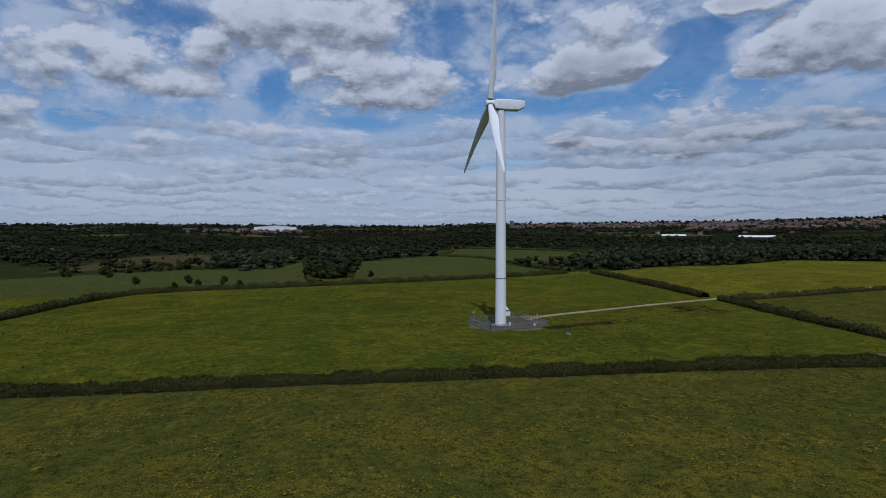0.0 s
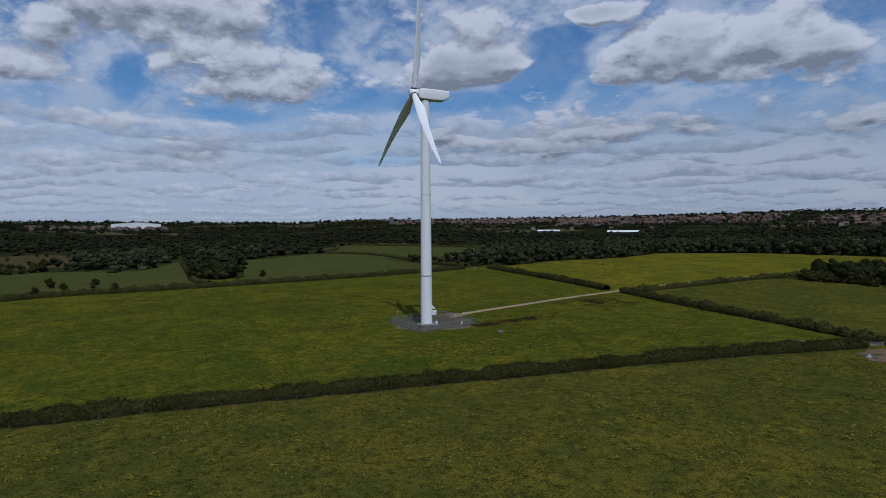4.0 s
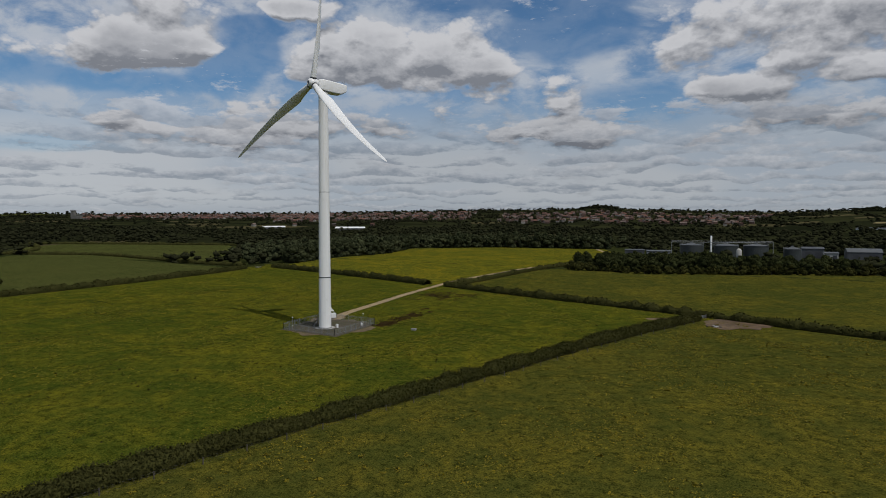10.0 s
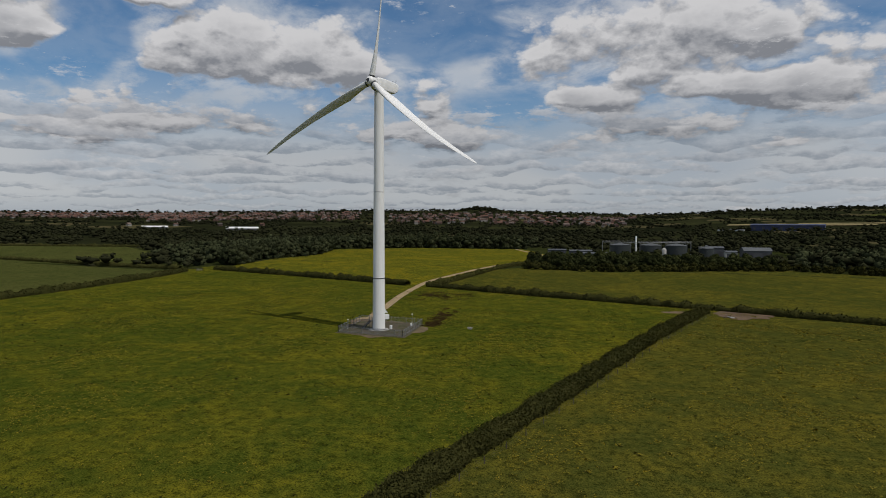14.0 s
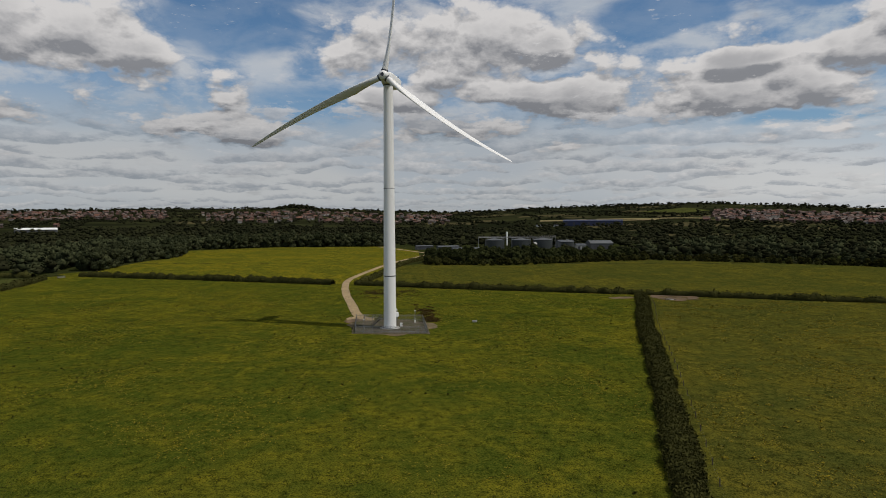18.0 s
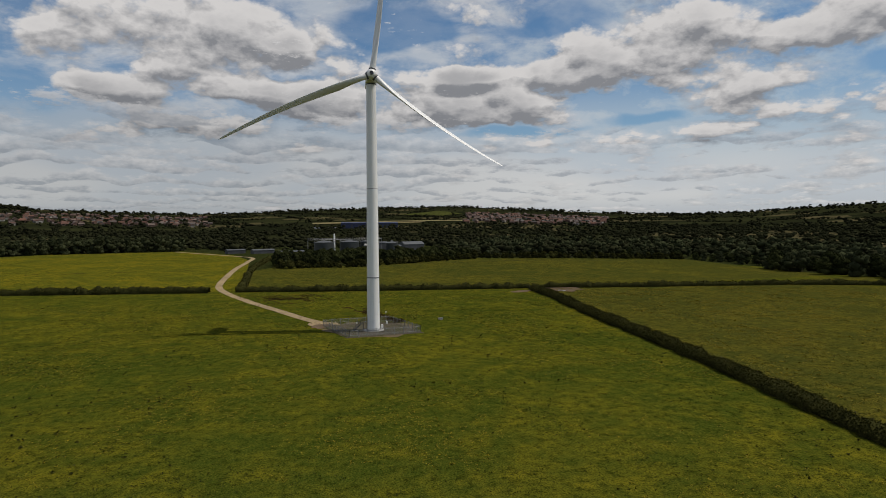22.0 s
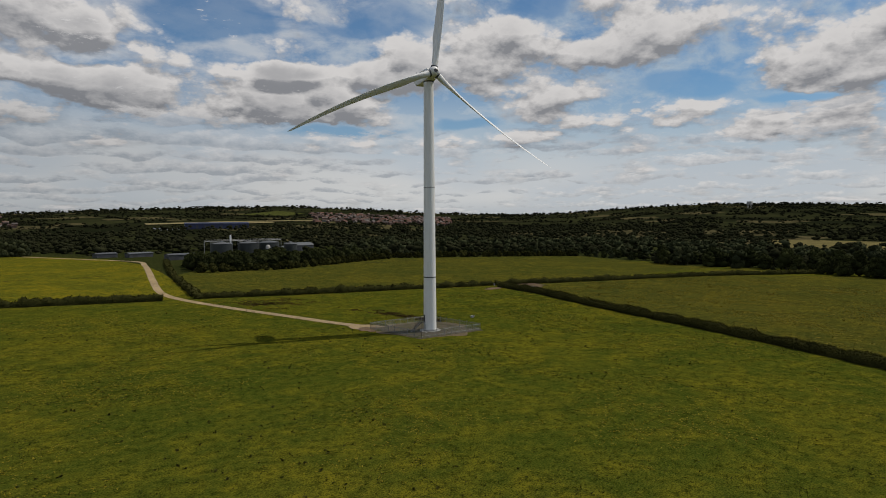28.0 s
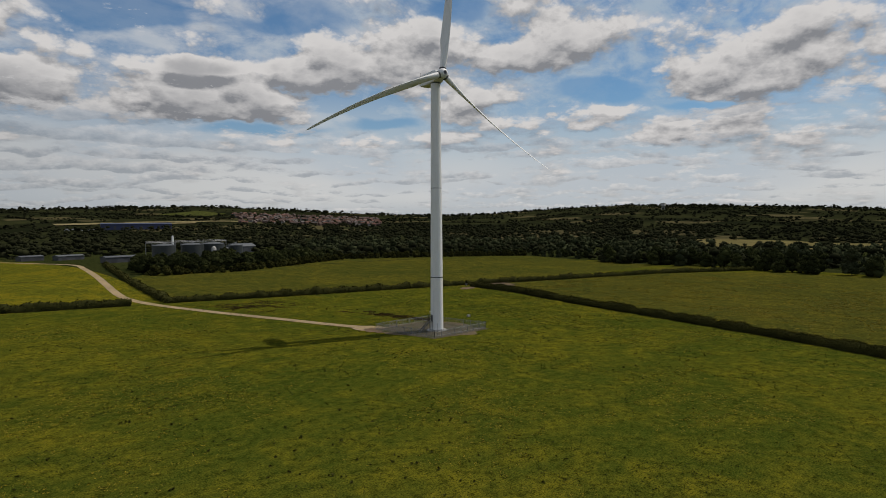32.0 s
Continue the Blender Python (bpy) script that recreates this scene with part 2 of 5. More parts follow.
    q.put(bg2.inputs[0], shade)
    m = q.n.new("ShaderNodeMixShader")
    q.put(m.inputs[0], cover)
    q.l.new(bg1.outputs[0], m.inputs[1])
    q.l.new(bg2.outputs[0], m.inputs[2])
    out = q.n.new("ShaderNodeOutputWorld")
    q.l.new(m.outputs[0], out.inputs[0])


build_sky()


# ---------------------------------------------------------------- materials
def material(name, build):
    m = bpy.data.materials.new(name)
    m.use_nodes = True
    q = Nodes(m.node_tree)
    q.bsdf = q.n["Principled BSDF"]
    build(q)
    return m


def finish(q, color, rough=0.6, metal=0.0, bump=None, strength=0.3, distance=0.05, spec=None):
    q.put(q.bsdf.inputs["Base Color"], color)
    q.put(q.bsdf.inputs["Roughness"], rough)
    q.put(q.bsdf.inputs["Metallic"], metal)
    if spec is not None:
        q.bsdf.inputs["Specular IOR Level"].default_value = spec
    if bump is not None:
        k = q.n.new("ShaderNodeBump")
        k.inputs["Strength"].default_value, k.inputs["Distance"].default_value = strength, distance
        q.put(k.inputs["Height"], bump)
        q.l.new(k.outputs[0], q.bsdf.inputs["Normal"])


def place(q):
    return q.n.new("ShaderNodeNewGeometry").outputs["Position"]


def island(q):
    return q.n.new("ShaderNodeNewGeometry").outputs["Random Per Island"]


def grass(green, dry, flower, amount, scale=1.0, dark=0.18):
    """Meadow: two greens in broad patches, drifts of small flowers, tussocks with shade painted dark between them, and
    fine grain.
    """
    def build(q):
        p = place(q)
        wide = q.noise(p, 0.020 * scale, 5.0, 0.62, 0.8)
        mid = q.noise(p, 0.14 * scale, 5.0, 0.62, 0.3)
        small = q.noise(p, 0.55, 6.0, 0.78)
        fine = q.noise(p, 3.6, 4.0, 0.8)
        c = q.mix(q.smooth(q.math("ADD", q.math("MULTIPLY", wide, 0.5), q.math("MULTIPLY", mid, 0.5)), 0.36, 0.66), (*green, 1), (*dry, 1))
        drift = q.math("MULTIPLY", q.smooth(q.math("ADD", q.math("MULTIPLY", wide, 0.45), q.math("MULTIPLY", mid, 0.75)), 0.52, 0.78), q.smooth(q.math("ADD", q.math("MULTIPLY", small, 0.5), q.math("MULTIPLY", fine, 0.5)), 0.44, 0.60))
        c = q.mix(q.math("MULTIPLY", drift, amount), c, (*flower, 1))
        # shade low among tussocks and blades, put into the colour as darkened green
        tussock_shade = tuple(v * dark for v in green)
        c = q.mix(q.smooth(small, 0.51, 0.36, 0.0, 0.6), c, (*tussock_shade, 1))
        c = q.mix(q.smooth(small, 0.52, 0.65, 0.0, 0.5), c, (dry[0] * 1.5, dry[1] * 1.4, dry[2] * 1.3, 1))
        c = q.mix(q.smooth(fine, 0.52, 0.36, 0.0, 0.75), c, (*tussock_shade, 1))
        c = q.mix(q.smooth(fine, 0.52, 0.66, 0.0, 0.55), c, (dry[0] * 1.7, dry[1] * 1.6, dry[2] * 1.5, 1))
        finish(q, c, 0.95, bump=q.math("ADD", q.math("MULTIPLY", small, 0.7), q.math("MULTIPLY", fine, 0.35)), strength=0.8, distance=0.3, spec=0.0)
    return build


def hardcore(q):
    """Crushed stone with weeds coming through."""
    p = place(q)
    a, b = q.noise(p, 0.35, 5.0, 0.65, 0.5), q.noise(p, 3.0, 4.0, 0.7)
    c = q.mix(q.smooth(b, 0.35, 0.65), (0.046, 0.038, 0.026, 1), (0.105, 0.090, 0.064, 1))
    c = q.mix(q.smooth(a, 0.46, 0.62, 0.0, 0.8), c, (0.045, 0.048, 0.014, 1))
    finish(q, c, 0.95, bump=b, strength=0.5, distance=0.05, spec=0.1)


def farmland(q):
    """Distant fields: each its own green, a few ripe, with fine grain."""
    p = place(q)
    v = q.n.new("ShaderNodeTexVoronoi")
    v.feature, v.distance = "F1", "CHEBYCHEV"
    q.put(v.inputs["Vector"], p)
    v.inputs["Scale"].default_value = 0.0065
    r = q.split(v.outputs["Color"])
    c = q.mix(r[0], (0.009, 0.011, 0.005, 1), (0.029, 0.031, 0.012, 1))
    c = q.mix(q.smooth(r[1], 0.84, 0.86), c, (0.075, 0.064, 0.030, 1))
    c = q.mix(q.smooth(q.noise(p, 0.03, 5.0, 0.65), 0.42, 0.66, 0.0, 0.6), c, (0.010, 0.012, 0.006, 1))
    finish(q, c, 0.95, spec=0.0)


def housewall(a, b):
    """Brick, render or tile that differs from house to house."""
    def build(q):
        o = q.n.new("ShaderNodeObjectInfo").outputs["Random"]
        k = q.math("FRACT", q.math("ADD", q.math("MULTIPLY", o, 7.0), island(q)))
        c = q.mix(k, (*a, 1), (*b, 1))
        c = q.mix(q.smooth(q.noise(place(q), 0.6, 4.0), 0.4, 0.7, 0.0, 0.35), c, tuple(v * 0.5 for v in a) + (1,))
        finish(q, c, 0.85)
    return build


def plain(color, rough=0.6, metal=0.0, vary=0.25, scale=3.0, spec=None, bump=0.0):
    """A surface with stains at two scales."""
    def build(q):
        p = place(q)
        a, b = q.noise(p, scale, 5.0, 0.6), q.noise(p, scale * 0.13, 3.0)
        k = q.math("ADD", q.math("MULTIPLY", a, 0.6), q.math("MULTIPLY", b, 0.4))
        lo = tuple(v * (1 - vary) for v in color)
        hi = tuple(min(1, v * (1 + vary * 0.6)) for v in color)
        c = q.mix(q.smooth(k, 0.32, 0.68), (*lo, 1), (*hi, 1))
        finish(q, c, q.smooth(a, 0.3, 0.7, rough * 0.9, min(1, rough * 1.1)), metal, a if bump else None, bump, 0.03, spec)
    return build


def foliage(a, b, spec=0.05, leaf=0.55):
    """Leaves: hue and depth vary from leaf clump to leaf clump and from plant to plant."""
    def build(q):
        r = island(q)
        o = q.n.new("ShaderNodeObjectInfo").outputs["Random"]
        n = q.noise(place(q), 0.12, 3.0)
        k = q.math("ADD", q.math("MULTIPLY", r, leaf), q.math("ADD", q.math("MULTIPLY", o, 0.3), q.math("MULTIPLY", n, 0.4 + 0.55 - leaf)))
        finish(q, q.mix(q.smooth(k, 0.2, 1.0), (*a, 1), (*b, 1)), 0.75, spec=spec)
    return build


def paint_white(q):
    p = place(q)
    x, y, z = q.split(p)
    streak = q.noise(q.xyz(q.math("MULTIPLY", x, 2.2), q.math("MULTIPLY", y, 2.2), q.math("MULTIPLY", z, 0.07)), 1.0, 4.0, 0.6)
    spot = q.noise(p, 0.6, 5.0, 0.6)
    c = q.mix(q.smooth(streak, 0.45, 0.75, 0.0, 0.5), (0.74, 0.74, 0.72, 1), (0.60, 0.60, 0.56, 1))
    c = q.mix(q.smooth(spot, 0.55, 0.8, 0.0, 0.35), c, (0.52, 0.52, 0.48, 1))
    finish(q, c, q.smooth(spot, 0.3, 0.7, 0.38, 0.55))


M = {}
for name, build in (
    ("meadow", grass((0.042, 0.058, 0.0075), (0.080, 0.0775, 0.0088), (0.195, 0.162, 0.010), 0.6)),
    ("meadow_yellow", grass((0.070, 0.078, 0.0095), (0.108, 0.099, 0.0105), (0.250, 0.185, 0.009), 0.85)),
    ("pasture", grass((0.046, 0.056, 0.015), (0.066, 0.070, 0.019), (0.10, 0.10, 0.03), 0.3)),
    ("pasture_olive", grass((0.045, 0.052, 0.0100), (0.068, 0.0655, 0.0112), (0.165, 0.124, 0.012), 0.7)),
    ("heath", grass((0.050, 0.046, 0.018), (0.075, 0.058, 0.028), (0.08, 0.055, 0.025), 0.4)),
    ("far_land", farmland),
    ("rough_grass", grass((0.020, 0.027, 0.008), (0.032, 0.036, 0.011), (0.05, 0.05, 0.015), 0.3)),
    ("ripe_crop", plain((0.23, 0.19, 0.095), 0.95, vary=0.3, scale=0.05, spec=0.0)),
    ("stubble", plain((0.125, 0.105, 0.042), 0.95, vary=0.3, scale=0.4, spec=0.0)),
    ("gravel", plain((0.29, 0.215, 0.118), 0.95, vary=0.35, scale=1.2, spec=0.1, bump=0.5)),
    ("hardcore", hardcore),
    ("rubble", plain((0.135, 0.102, 0.056), 0.95, vary=0.55, scale=1.1, spec=0.1, bump=0.6)),
    ("soil", plain((0.045, 0.038, 0.012), 0.95, vary=0.3, scale=0.9, spec=0.1, bump=0.6)),
    ("bare_earth", plain((0.125, 0.085, 0.052), 0.95, vary=0.5, scale=0.5, spec=0.1, bump=0.5)),
    ("white_paint", paint_white),
    ("concrete", plain((0.36, 0.35, 0.32), 0.85, vary=0.25, scale=1.5, bump=0.3)),
    ("galvanised", plain((0.20, 0.205, 0.205), 0.6, 0.3, vary=0.25, scale=2.0)),
    ("dark_steel", plain((0.07, 0.07, 0.075), 0.5, 0.6, vary=0.2)),
    ("white_sheet", plain((0.70, 0.70, 0.68), 0.5, vary=0.12, scale=0.6)),
    ("grey_sheet", plain((0.055, 0.058, 0.062), 0.6, vary=0.25, scale=0.4)),
    ("tank_green", plain((0.028, 0.033, 0.031), 0.55, vary=0.2, scale=0.4)),
    ("tank_roof", plain((0.075, 0.08, 0.082), 0.6, vary=0.2, scale=0.4)),
    ("blue_sheet", plain((0.017, 0.025, 0.075), 0.5, vary=0.2, scale=0.1)),
    ("yellow_sheet", plain((0.45, 0.28, 0.03), 0.5, vary=0.1, scale=0.1)),
    ("brick", housewall((0.045, 0.029, 0.022), (0.110, 0.062, 0.042))),
    ("render_pale", housewall((0.10, 0.092, 0.080), (0.30, 0.28, 0.245))),
    ("tile_red", housewall((0.050, 0.029, 0.021), (0.140, 0.058, 0.034))),
    ("tile_brown", housewall((0.06, 0.05, 0.045), (0.16, 0.11, 0.085))),
    ("stone", plain((0.13, 0.125, 0.11), 0.9, vary=0.25, scale=0.3)),
    ("bark", plain((0.09, 0.07, 0.05), 0.9, vary=0.3, scale=2.0)),
    ("timber", plain((0.07, 0.058, 0.042), 0.85, vary=0.3, scale=2.0)),
    ("glass_dark", plain((0.02, 0.022, 0.025), 0.12, vary=0.1)),
    ("leaf_hedge", foliage((0.015, 0.017, 0.0055), (0.051, 0.050, 0.0145), 0.0, 0.38)),
    ("leaf_tree", foliage((0.012, 0.015, 0.006), (0.048, 0.054, 0.019), 0.0, 0.4)),
    ("leaf_willow", foliage((0.017, 0.022, 0.0105), (0.057, 0.063, 0.030), 0.0, 0.28)),
    ("leaf_far", foliage((0.0085, 0.0095, 0.0055), (0.0270, 0.0285, 0.0135), 0.0, 0.2)),
    ("weed", foliage((0.012, 0.016, 0.004), (0.044, 0.045, 0.007))),
    ("dock", foliage((0.026, 0.019, 0.006), (0.068, 0.042, 0.013))),
    ("bloom", foliage((0.080, 0.074, 0.010), (0.210, 0.160, 0.012))),
):
    M[name] = material(name, build)


# ---------------------------------------------------------------- making meshes
def mesh_of(name, verts, faces, mat, smooth=False):
    """A mesh from arrays; faces is an (n, 3) or (n, 4) array, or a list of tuples."""
    me = bpy.data.meshes.new(name)
    if isinstance(faces, np.ndarray):
        k = faces.shape[1]
        me.vertices.add(len(verts))
        me.vertices.foreach_set("co", np.asarray(verts, np.float32).ravel())
        me.loops.add(faces.size)
        me.loops.foreach_set("vertex_index", faces.astype(np.int32).ravel())
        me.polygons.add(len(faces))
        me.polygons.foreach_set("loop_start", np.arange(0, faces.size, k, dtype=np.int32))
        me.polygons.foreach_set("loop_total", np.full(len(faces), k, np.int32))
        me.update(calc_edges=True)
    else:
        me.from_pydata([tuple(v) for v in verts], [], faces)
    if smooth:
        me.polygons.foreach_set("use_smooth", np.ones(len(me.polygons), bool))
    me.materials.append(M[mat])
    return me


def part(name, bm, mat, parent, label="", smooth=False):
    """Links a bmesh, or a mesh, as one mesh object under a thing or a part."""
    if isinstance(bm, bmesh.types.BMesh):
        me = bpy.data.meshes.new(name)
        bm.to_mesh(me)
        bm.free()
        me.materials.append(M[mat])
        if smooth:
            me.polygons.foreach_set("use_smooth", np.ones(len(me.polygons), bool))
            me.set_sharp_from_angle(angle=radians(38))
    else:
        me = bm
    ob = new(name, me)
    if parent is not None:
        ob.parent = parent
    if label:
        ob["label"] = label
    return ob


def thing(name, label, category, group="", kind="", at=None):
    ob = new(name)
    if at is not None:
        ob.matrix_world = at
    return tagged(ob, label, category, group, kind)


def box(bm, lo, hi, bevel=0.0, m=None):
    r = bmesh.ops.create_cube(bm, size=1.0)
    vs = r["verts"]
    size = [b - a for a, b in zip(lo, hi)]
    mid = [(a + b) / 2 for a, b in zip(lo, hi)]
    bmesh.ops.scale(bm, vec=size, verts=vs)
    bmesh.ops.translate(bm, vec=mid, verts=vs)
    if bevel:
        es = list({e for v in vs for e in v.link_edges})
        vs = bmesh.ops.bevel(bm, geom=es, offset=bevel, segments=2, affect="EDGES", profile=0.5)["verts"]
    if m is not None:
        bmesh.ops.transform(bm, matrix=m, verts=list(set(vs)))
    return bm


def rod(bm, a, b, r=0.03, n=6, r2=None):
    a, b = Vector(a), Vector(b)
    m = Matrix.Translation((a + b) / 2) @ (b - a).to_track_quat("Z", "Y").to_matrix().to_4x4()
    bmesh.ops.create_cone(bm, cap_ends=True, segments=n, radius1=r, radius2=r if r2 is None else r2, depth=(b - a).length, matrix=m)
    return bm


def lathe(profile, n=40, axis="z"):
    """A turned mesh from (radius, height) pairs."""
    bm = bmesh.new()
    rings = []
    for r, z in profile:
        ring = []
        for i in range(n):
            a = 2 * math.pi * i / n
            p = (r * math.cos(a), r * math.sin(a), z)
            ring.append(bm.verts.new(p if axis == "z" else (p[0], z, p[1])))
        rings.append(ring)
    for a, b in zip(rings, rings[1:]):
        for i in range(n):
            bm.faces.new((a[i], a[(i + 1) % n], b[(i + 1) % n], b[i]))
    bm.faces.new(rings[0][::-1])
    bm.faces.new(rings[-1])
    bmesh.ops.recalc_face_normals(bm, faces=bm.faces)
    return bm


# ---------------------------------------------------------------- ground
RIDGE = [(-180, 66), (-112, 64), (-102, 68), (-93, 64), (-84, 58), (-76, 53), (-70, 68), (-65, 68), (-56, 70), (-47, 75), (-38, 85),
         (-28, 93), (-20.6, 96), (-19.4, 103), (-18.2, 107), (-17.0, 103), (-15.8, 94), (-14, 92), (-5, 76), (0, 78), (5, 94), (12, 104), (20, 113), (27, 98), (35, 74), (42, 66), (47, 70),
         (52, 92), (58, 108), (62, 110), (67, 105), (76, 90), (80, 80), (100, 68), (180, 66)]
RAZ, RH = np.array(RIDGE, float).T


def step(a, b, x):
    u = np.clip((x - a) / (b - a), 0, 1)
    return u * u * (3 - 2 * u)


def land(x, y):
    """Height of the ground: level fields, a low swell along the east hedge, a slight rise to the north, hills beyond."""
    r, az = np.hypot(x, y), np.degrees(np.arctan2(x, y))
    swell = step(25, 60, x) * np.interp(y, [-220, -130, -90, -45, 0, 45, 82, 100], [-2.0, -1.6, -0.5, 0.1, 0.5, 1.2, 0.7, 0.0])
    return swell + 4 * step(120, 260, y) + np.clip((r - 700) / 2300, 0, 1) ** 1.2 * (np.interp(az, RAZ, RH) - 4)


def build_ground():
    radii = np.concatenate([np.arange(12, 700, 12), np.geomspace(700, 4700, 60)])
    n = 240
    a = np.arange(n) * 2 * math.pi / n
    x, y = np.outer(radii, np.sin(a)), np.outer(radii, np.cos(a))
    v = np.stack([x, y, land(x, y)], -1).reshape(-1, 3)
    i, j = np.meshgrid(np.arange(len(radii) - 1), np.arange(n), indexing="ij")
    f = np.stack([i * n + j, (i + 1) * n + j, (i + 1) * n + (j + 1) % n, i * n + (j + 1) % n], -1).reshape(-1, 4)
    v = np.vstack([v, [[0, 0, 0]]])
    tip = np.array([[j, (j + 1) % n, len(v) - 1, len(v) - 1] for j in range(n)])
    me = mesh_of("ground", v, np.vstack([f[:, ::-1]]), "meadow", True)
    bm = bmesh.new()
    bm.from_mesh(me)
    bm.verts.ensure_lookup_table()
    for a_, b_, c_, _ in tip:
        bm.faces.new((bm.verts[b_], bm.verts[a_], bm.verts[c_]))
    bmesh.ops.recalc_face_normals(bm, faces=bm.faces)
    for fc in bm.faces:
        c = fc.calc_center_median()
        fc.smooth = True
        fc.material_index = 1 if math.hypot(c.x, c.y) > 640 else 2 if c.x < -236 or c.y > 185 or c.x > 318 else 0
    bm.to_mesh(me)
    bm.free()
    me.materials.append(M["far_land"])
    me.materials.append(M["rough_grass"])
    tagged(new("ground", me), "green buttercup meadow rising to distant hills", "ground", kind="structure")


build_ground()


def field(name, corners, mat, label, lift=0.06, cell=24.0):
    """A sheet of other land that lies on the ground within a convex outline."""
    bm = bmesh.new()
    bm.faces.new([bm.verts.new((x, y, 0)) for x, y in corners])
    xs, ys = [c[0] for c in corners], [c[1] for c in corners]
    for lo, hi, nx in ((min(xs), max(xs), True), (min(ys), max(ys), False)):
        k = lo + cell
        while k < hi:
            bmesh.ops.bisect_plane(bm, geom=bm.verts[:] + bm.edges[:] + bm.faces[:], plane_co=(k, 0, 0) if nx else (0, k, 0), plane_no=(1, 0, 0) if nx else (0, 1, 0))
            k += cell
    for v in bm.verts:
        v.co.z = float(land(v.co.x, v.co.y)) + lift
    bmesh.ops.recalc_face_normals(bm, faces=bm.faces)
    if sum(f.normal.z for f in bm.faces) < 0:
        bmesh.ops.reverse_faces(bm, faces=bm.faces)
    return tagged(part(name, bm, mat, None), label, "field", kind="structure")


field("field_north_west", [(-52, 133), (-222, 168), (-226, 196), (-238, 324), (-285, 425), (-215, 512), (-92, 528), (-40, 425), (-28, 330), (-36, 157)], "meadow_yellow", "meadow thick with yellow buttercups")
field("field_north", [(-38, 135), (101, 94), (150, 75), (245, 45), (305, 20), (318, 127), (308, 215), (150, 292), (40, 240), (-14, 245), (-30, 225)], "pasture_olive", "level pasture of olive green grass")
field("field_east", [(100, 84), (92, 44), (82, 0), (72, -54), (65, -90), (54, -140), (340, -140), (306, -54), (300, 0), (245, 43), (150, 73)], "pasture_olive", "grazed olive pasture with dry tufts", 0.12, 12.0)
field("field_west", [(-232, 150), (-216, 100), (-200, 40), (-188, -20), (-250, -16), (-470, 26), (-584, 135), (-420, 155), (-282, 150)], "pasture", "smooth green pasture")
field("field_west_far", [(-300, 172), (-560, 135), (-718, 187), (-745, 286), (-551, 374), (-330, 230)], "pasture", "smooth green pasture")
field("field_south_west", [(-180, -75), (-176, -125), (-156, -165), (-160, -210), (-300, -260), (-380, -150), (-364, -70), (-540, -23), (-576, -20), (-232, -45)], "pasture", "rough green pasture")
field("field_heath", [(-365, -254), (-451, -128), (-666, -120), (-756, -175), (-691, -240), (-547, -250)], "heath", "brown rough heathland")
field("field_tan", [(604, 168), (668, 23), (800, 40), (830, 165), (727, 295)], "stubble", "olive and tan stubble field", 1.0)


# ---------------------------------------------------------------- track and hardstanding
def ribbon(name, line, width, mat, label, category, lift=0.10, ragged=0.35):
    """A strip with uneven edges along a smooth line."""
    pts = spline(line, 4.0)
    v, f = [], []
    for i, p in enumerate(pts):
        d = (pts[min(i + 1, len(pts) - 1)] - pts[max(i - 1, 0)]).normalized()
        side = Vector((-d.y, d.x))
        for k in (-1, -0.4, 0.4, 1):
            w = width / 2 * k
            if abs(k) == 1:
                w += k * ragged * noise.noise((p.x * 0.3, p.y * 0.3, k * 7))
            q = p + side * w
            v.append((q.x, q.y, float(land(q.x, q.y)) + lift - (0.05 if abs(k) == 1 else 0)))
    for i in range(len(pts) - 1):
        for k in range(3):
            a = i * 4 + k
            f.append((a, a + 1, a + 5, a + 4))
    me = mesh_of(name, v, np.array(f)[:, ::-1], mat, True)
    return tagged(new(name, me), label, category, kind="structure")


def spline(line, spacing):
    """Points at even steps along a smooth line through the given ones."""
    P = [Vector(p) for p in line]
    P = [P[0] * 2 - P[1]] + P + [P[-1] * 2 - P[-2]]
    out = []
    for a, b, c, d in zip(P, P[1:], P[2:], P[3:]):
        n = max(1, int((c - b).length / spacing))
        for i in range(n):
            t = i / n
            out.append(0.5 * ((2 * b) + (c - a) * t + (2 * a - 5 * b + 4 * c - d) * t * t + (3 * b - a - 3 * c + d) * t ** 3))
    return out + [P[-2]]


ribbon("road_track", [(-13, 18), (-18.5, 33), (-26.5, 60), (-35, 88), (-44.5, 126), (-48.5, 150), (-48, 172), (-42, 222), (-29, 320), (-25, 370), (-40, 408), (-98, 522)], 3.7, "gravel", "pale gravel farm track", "track", 0.16)


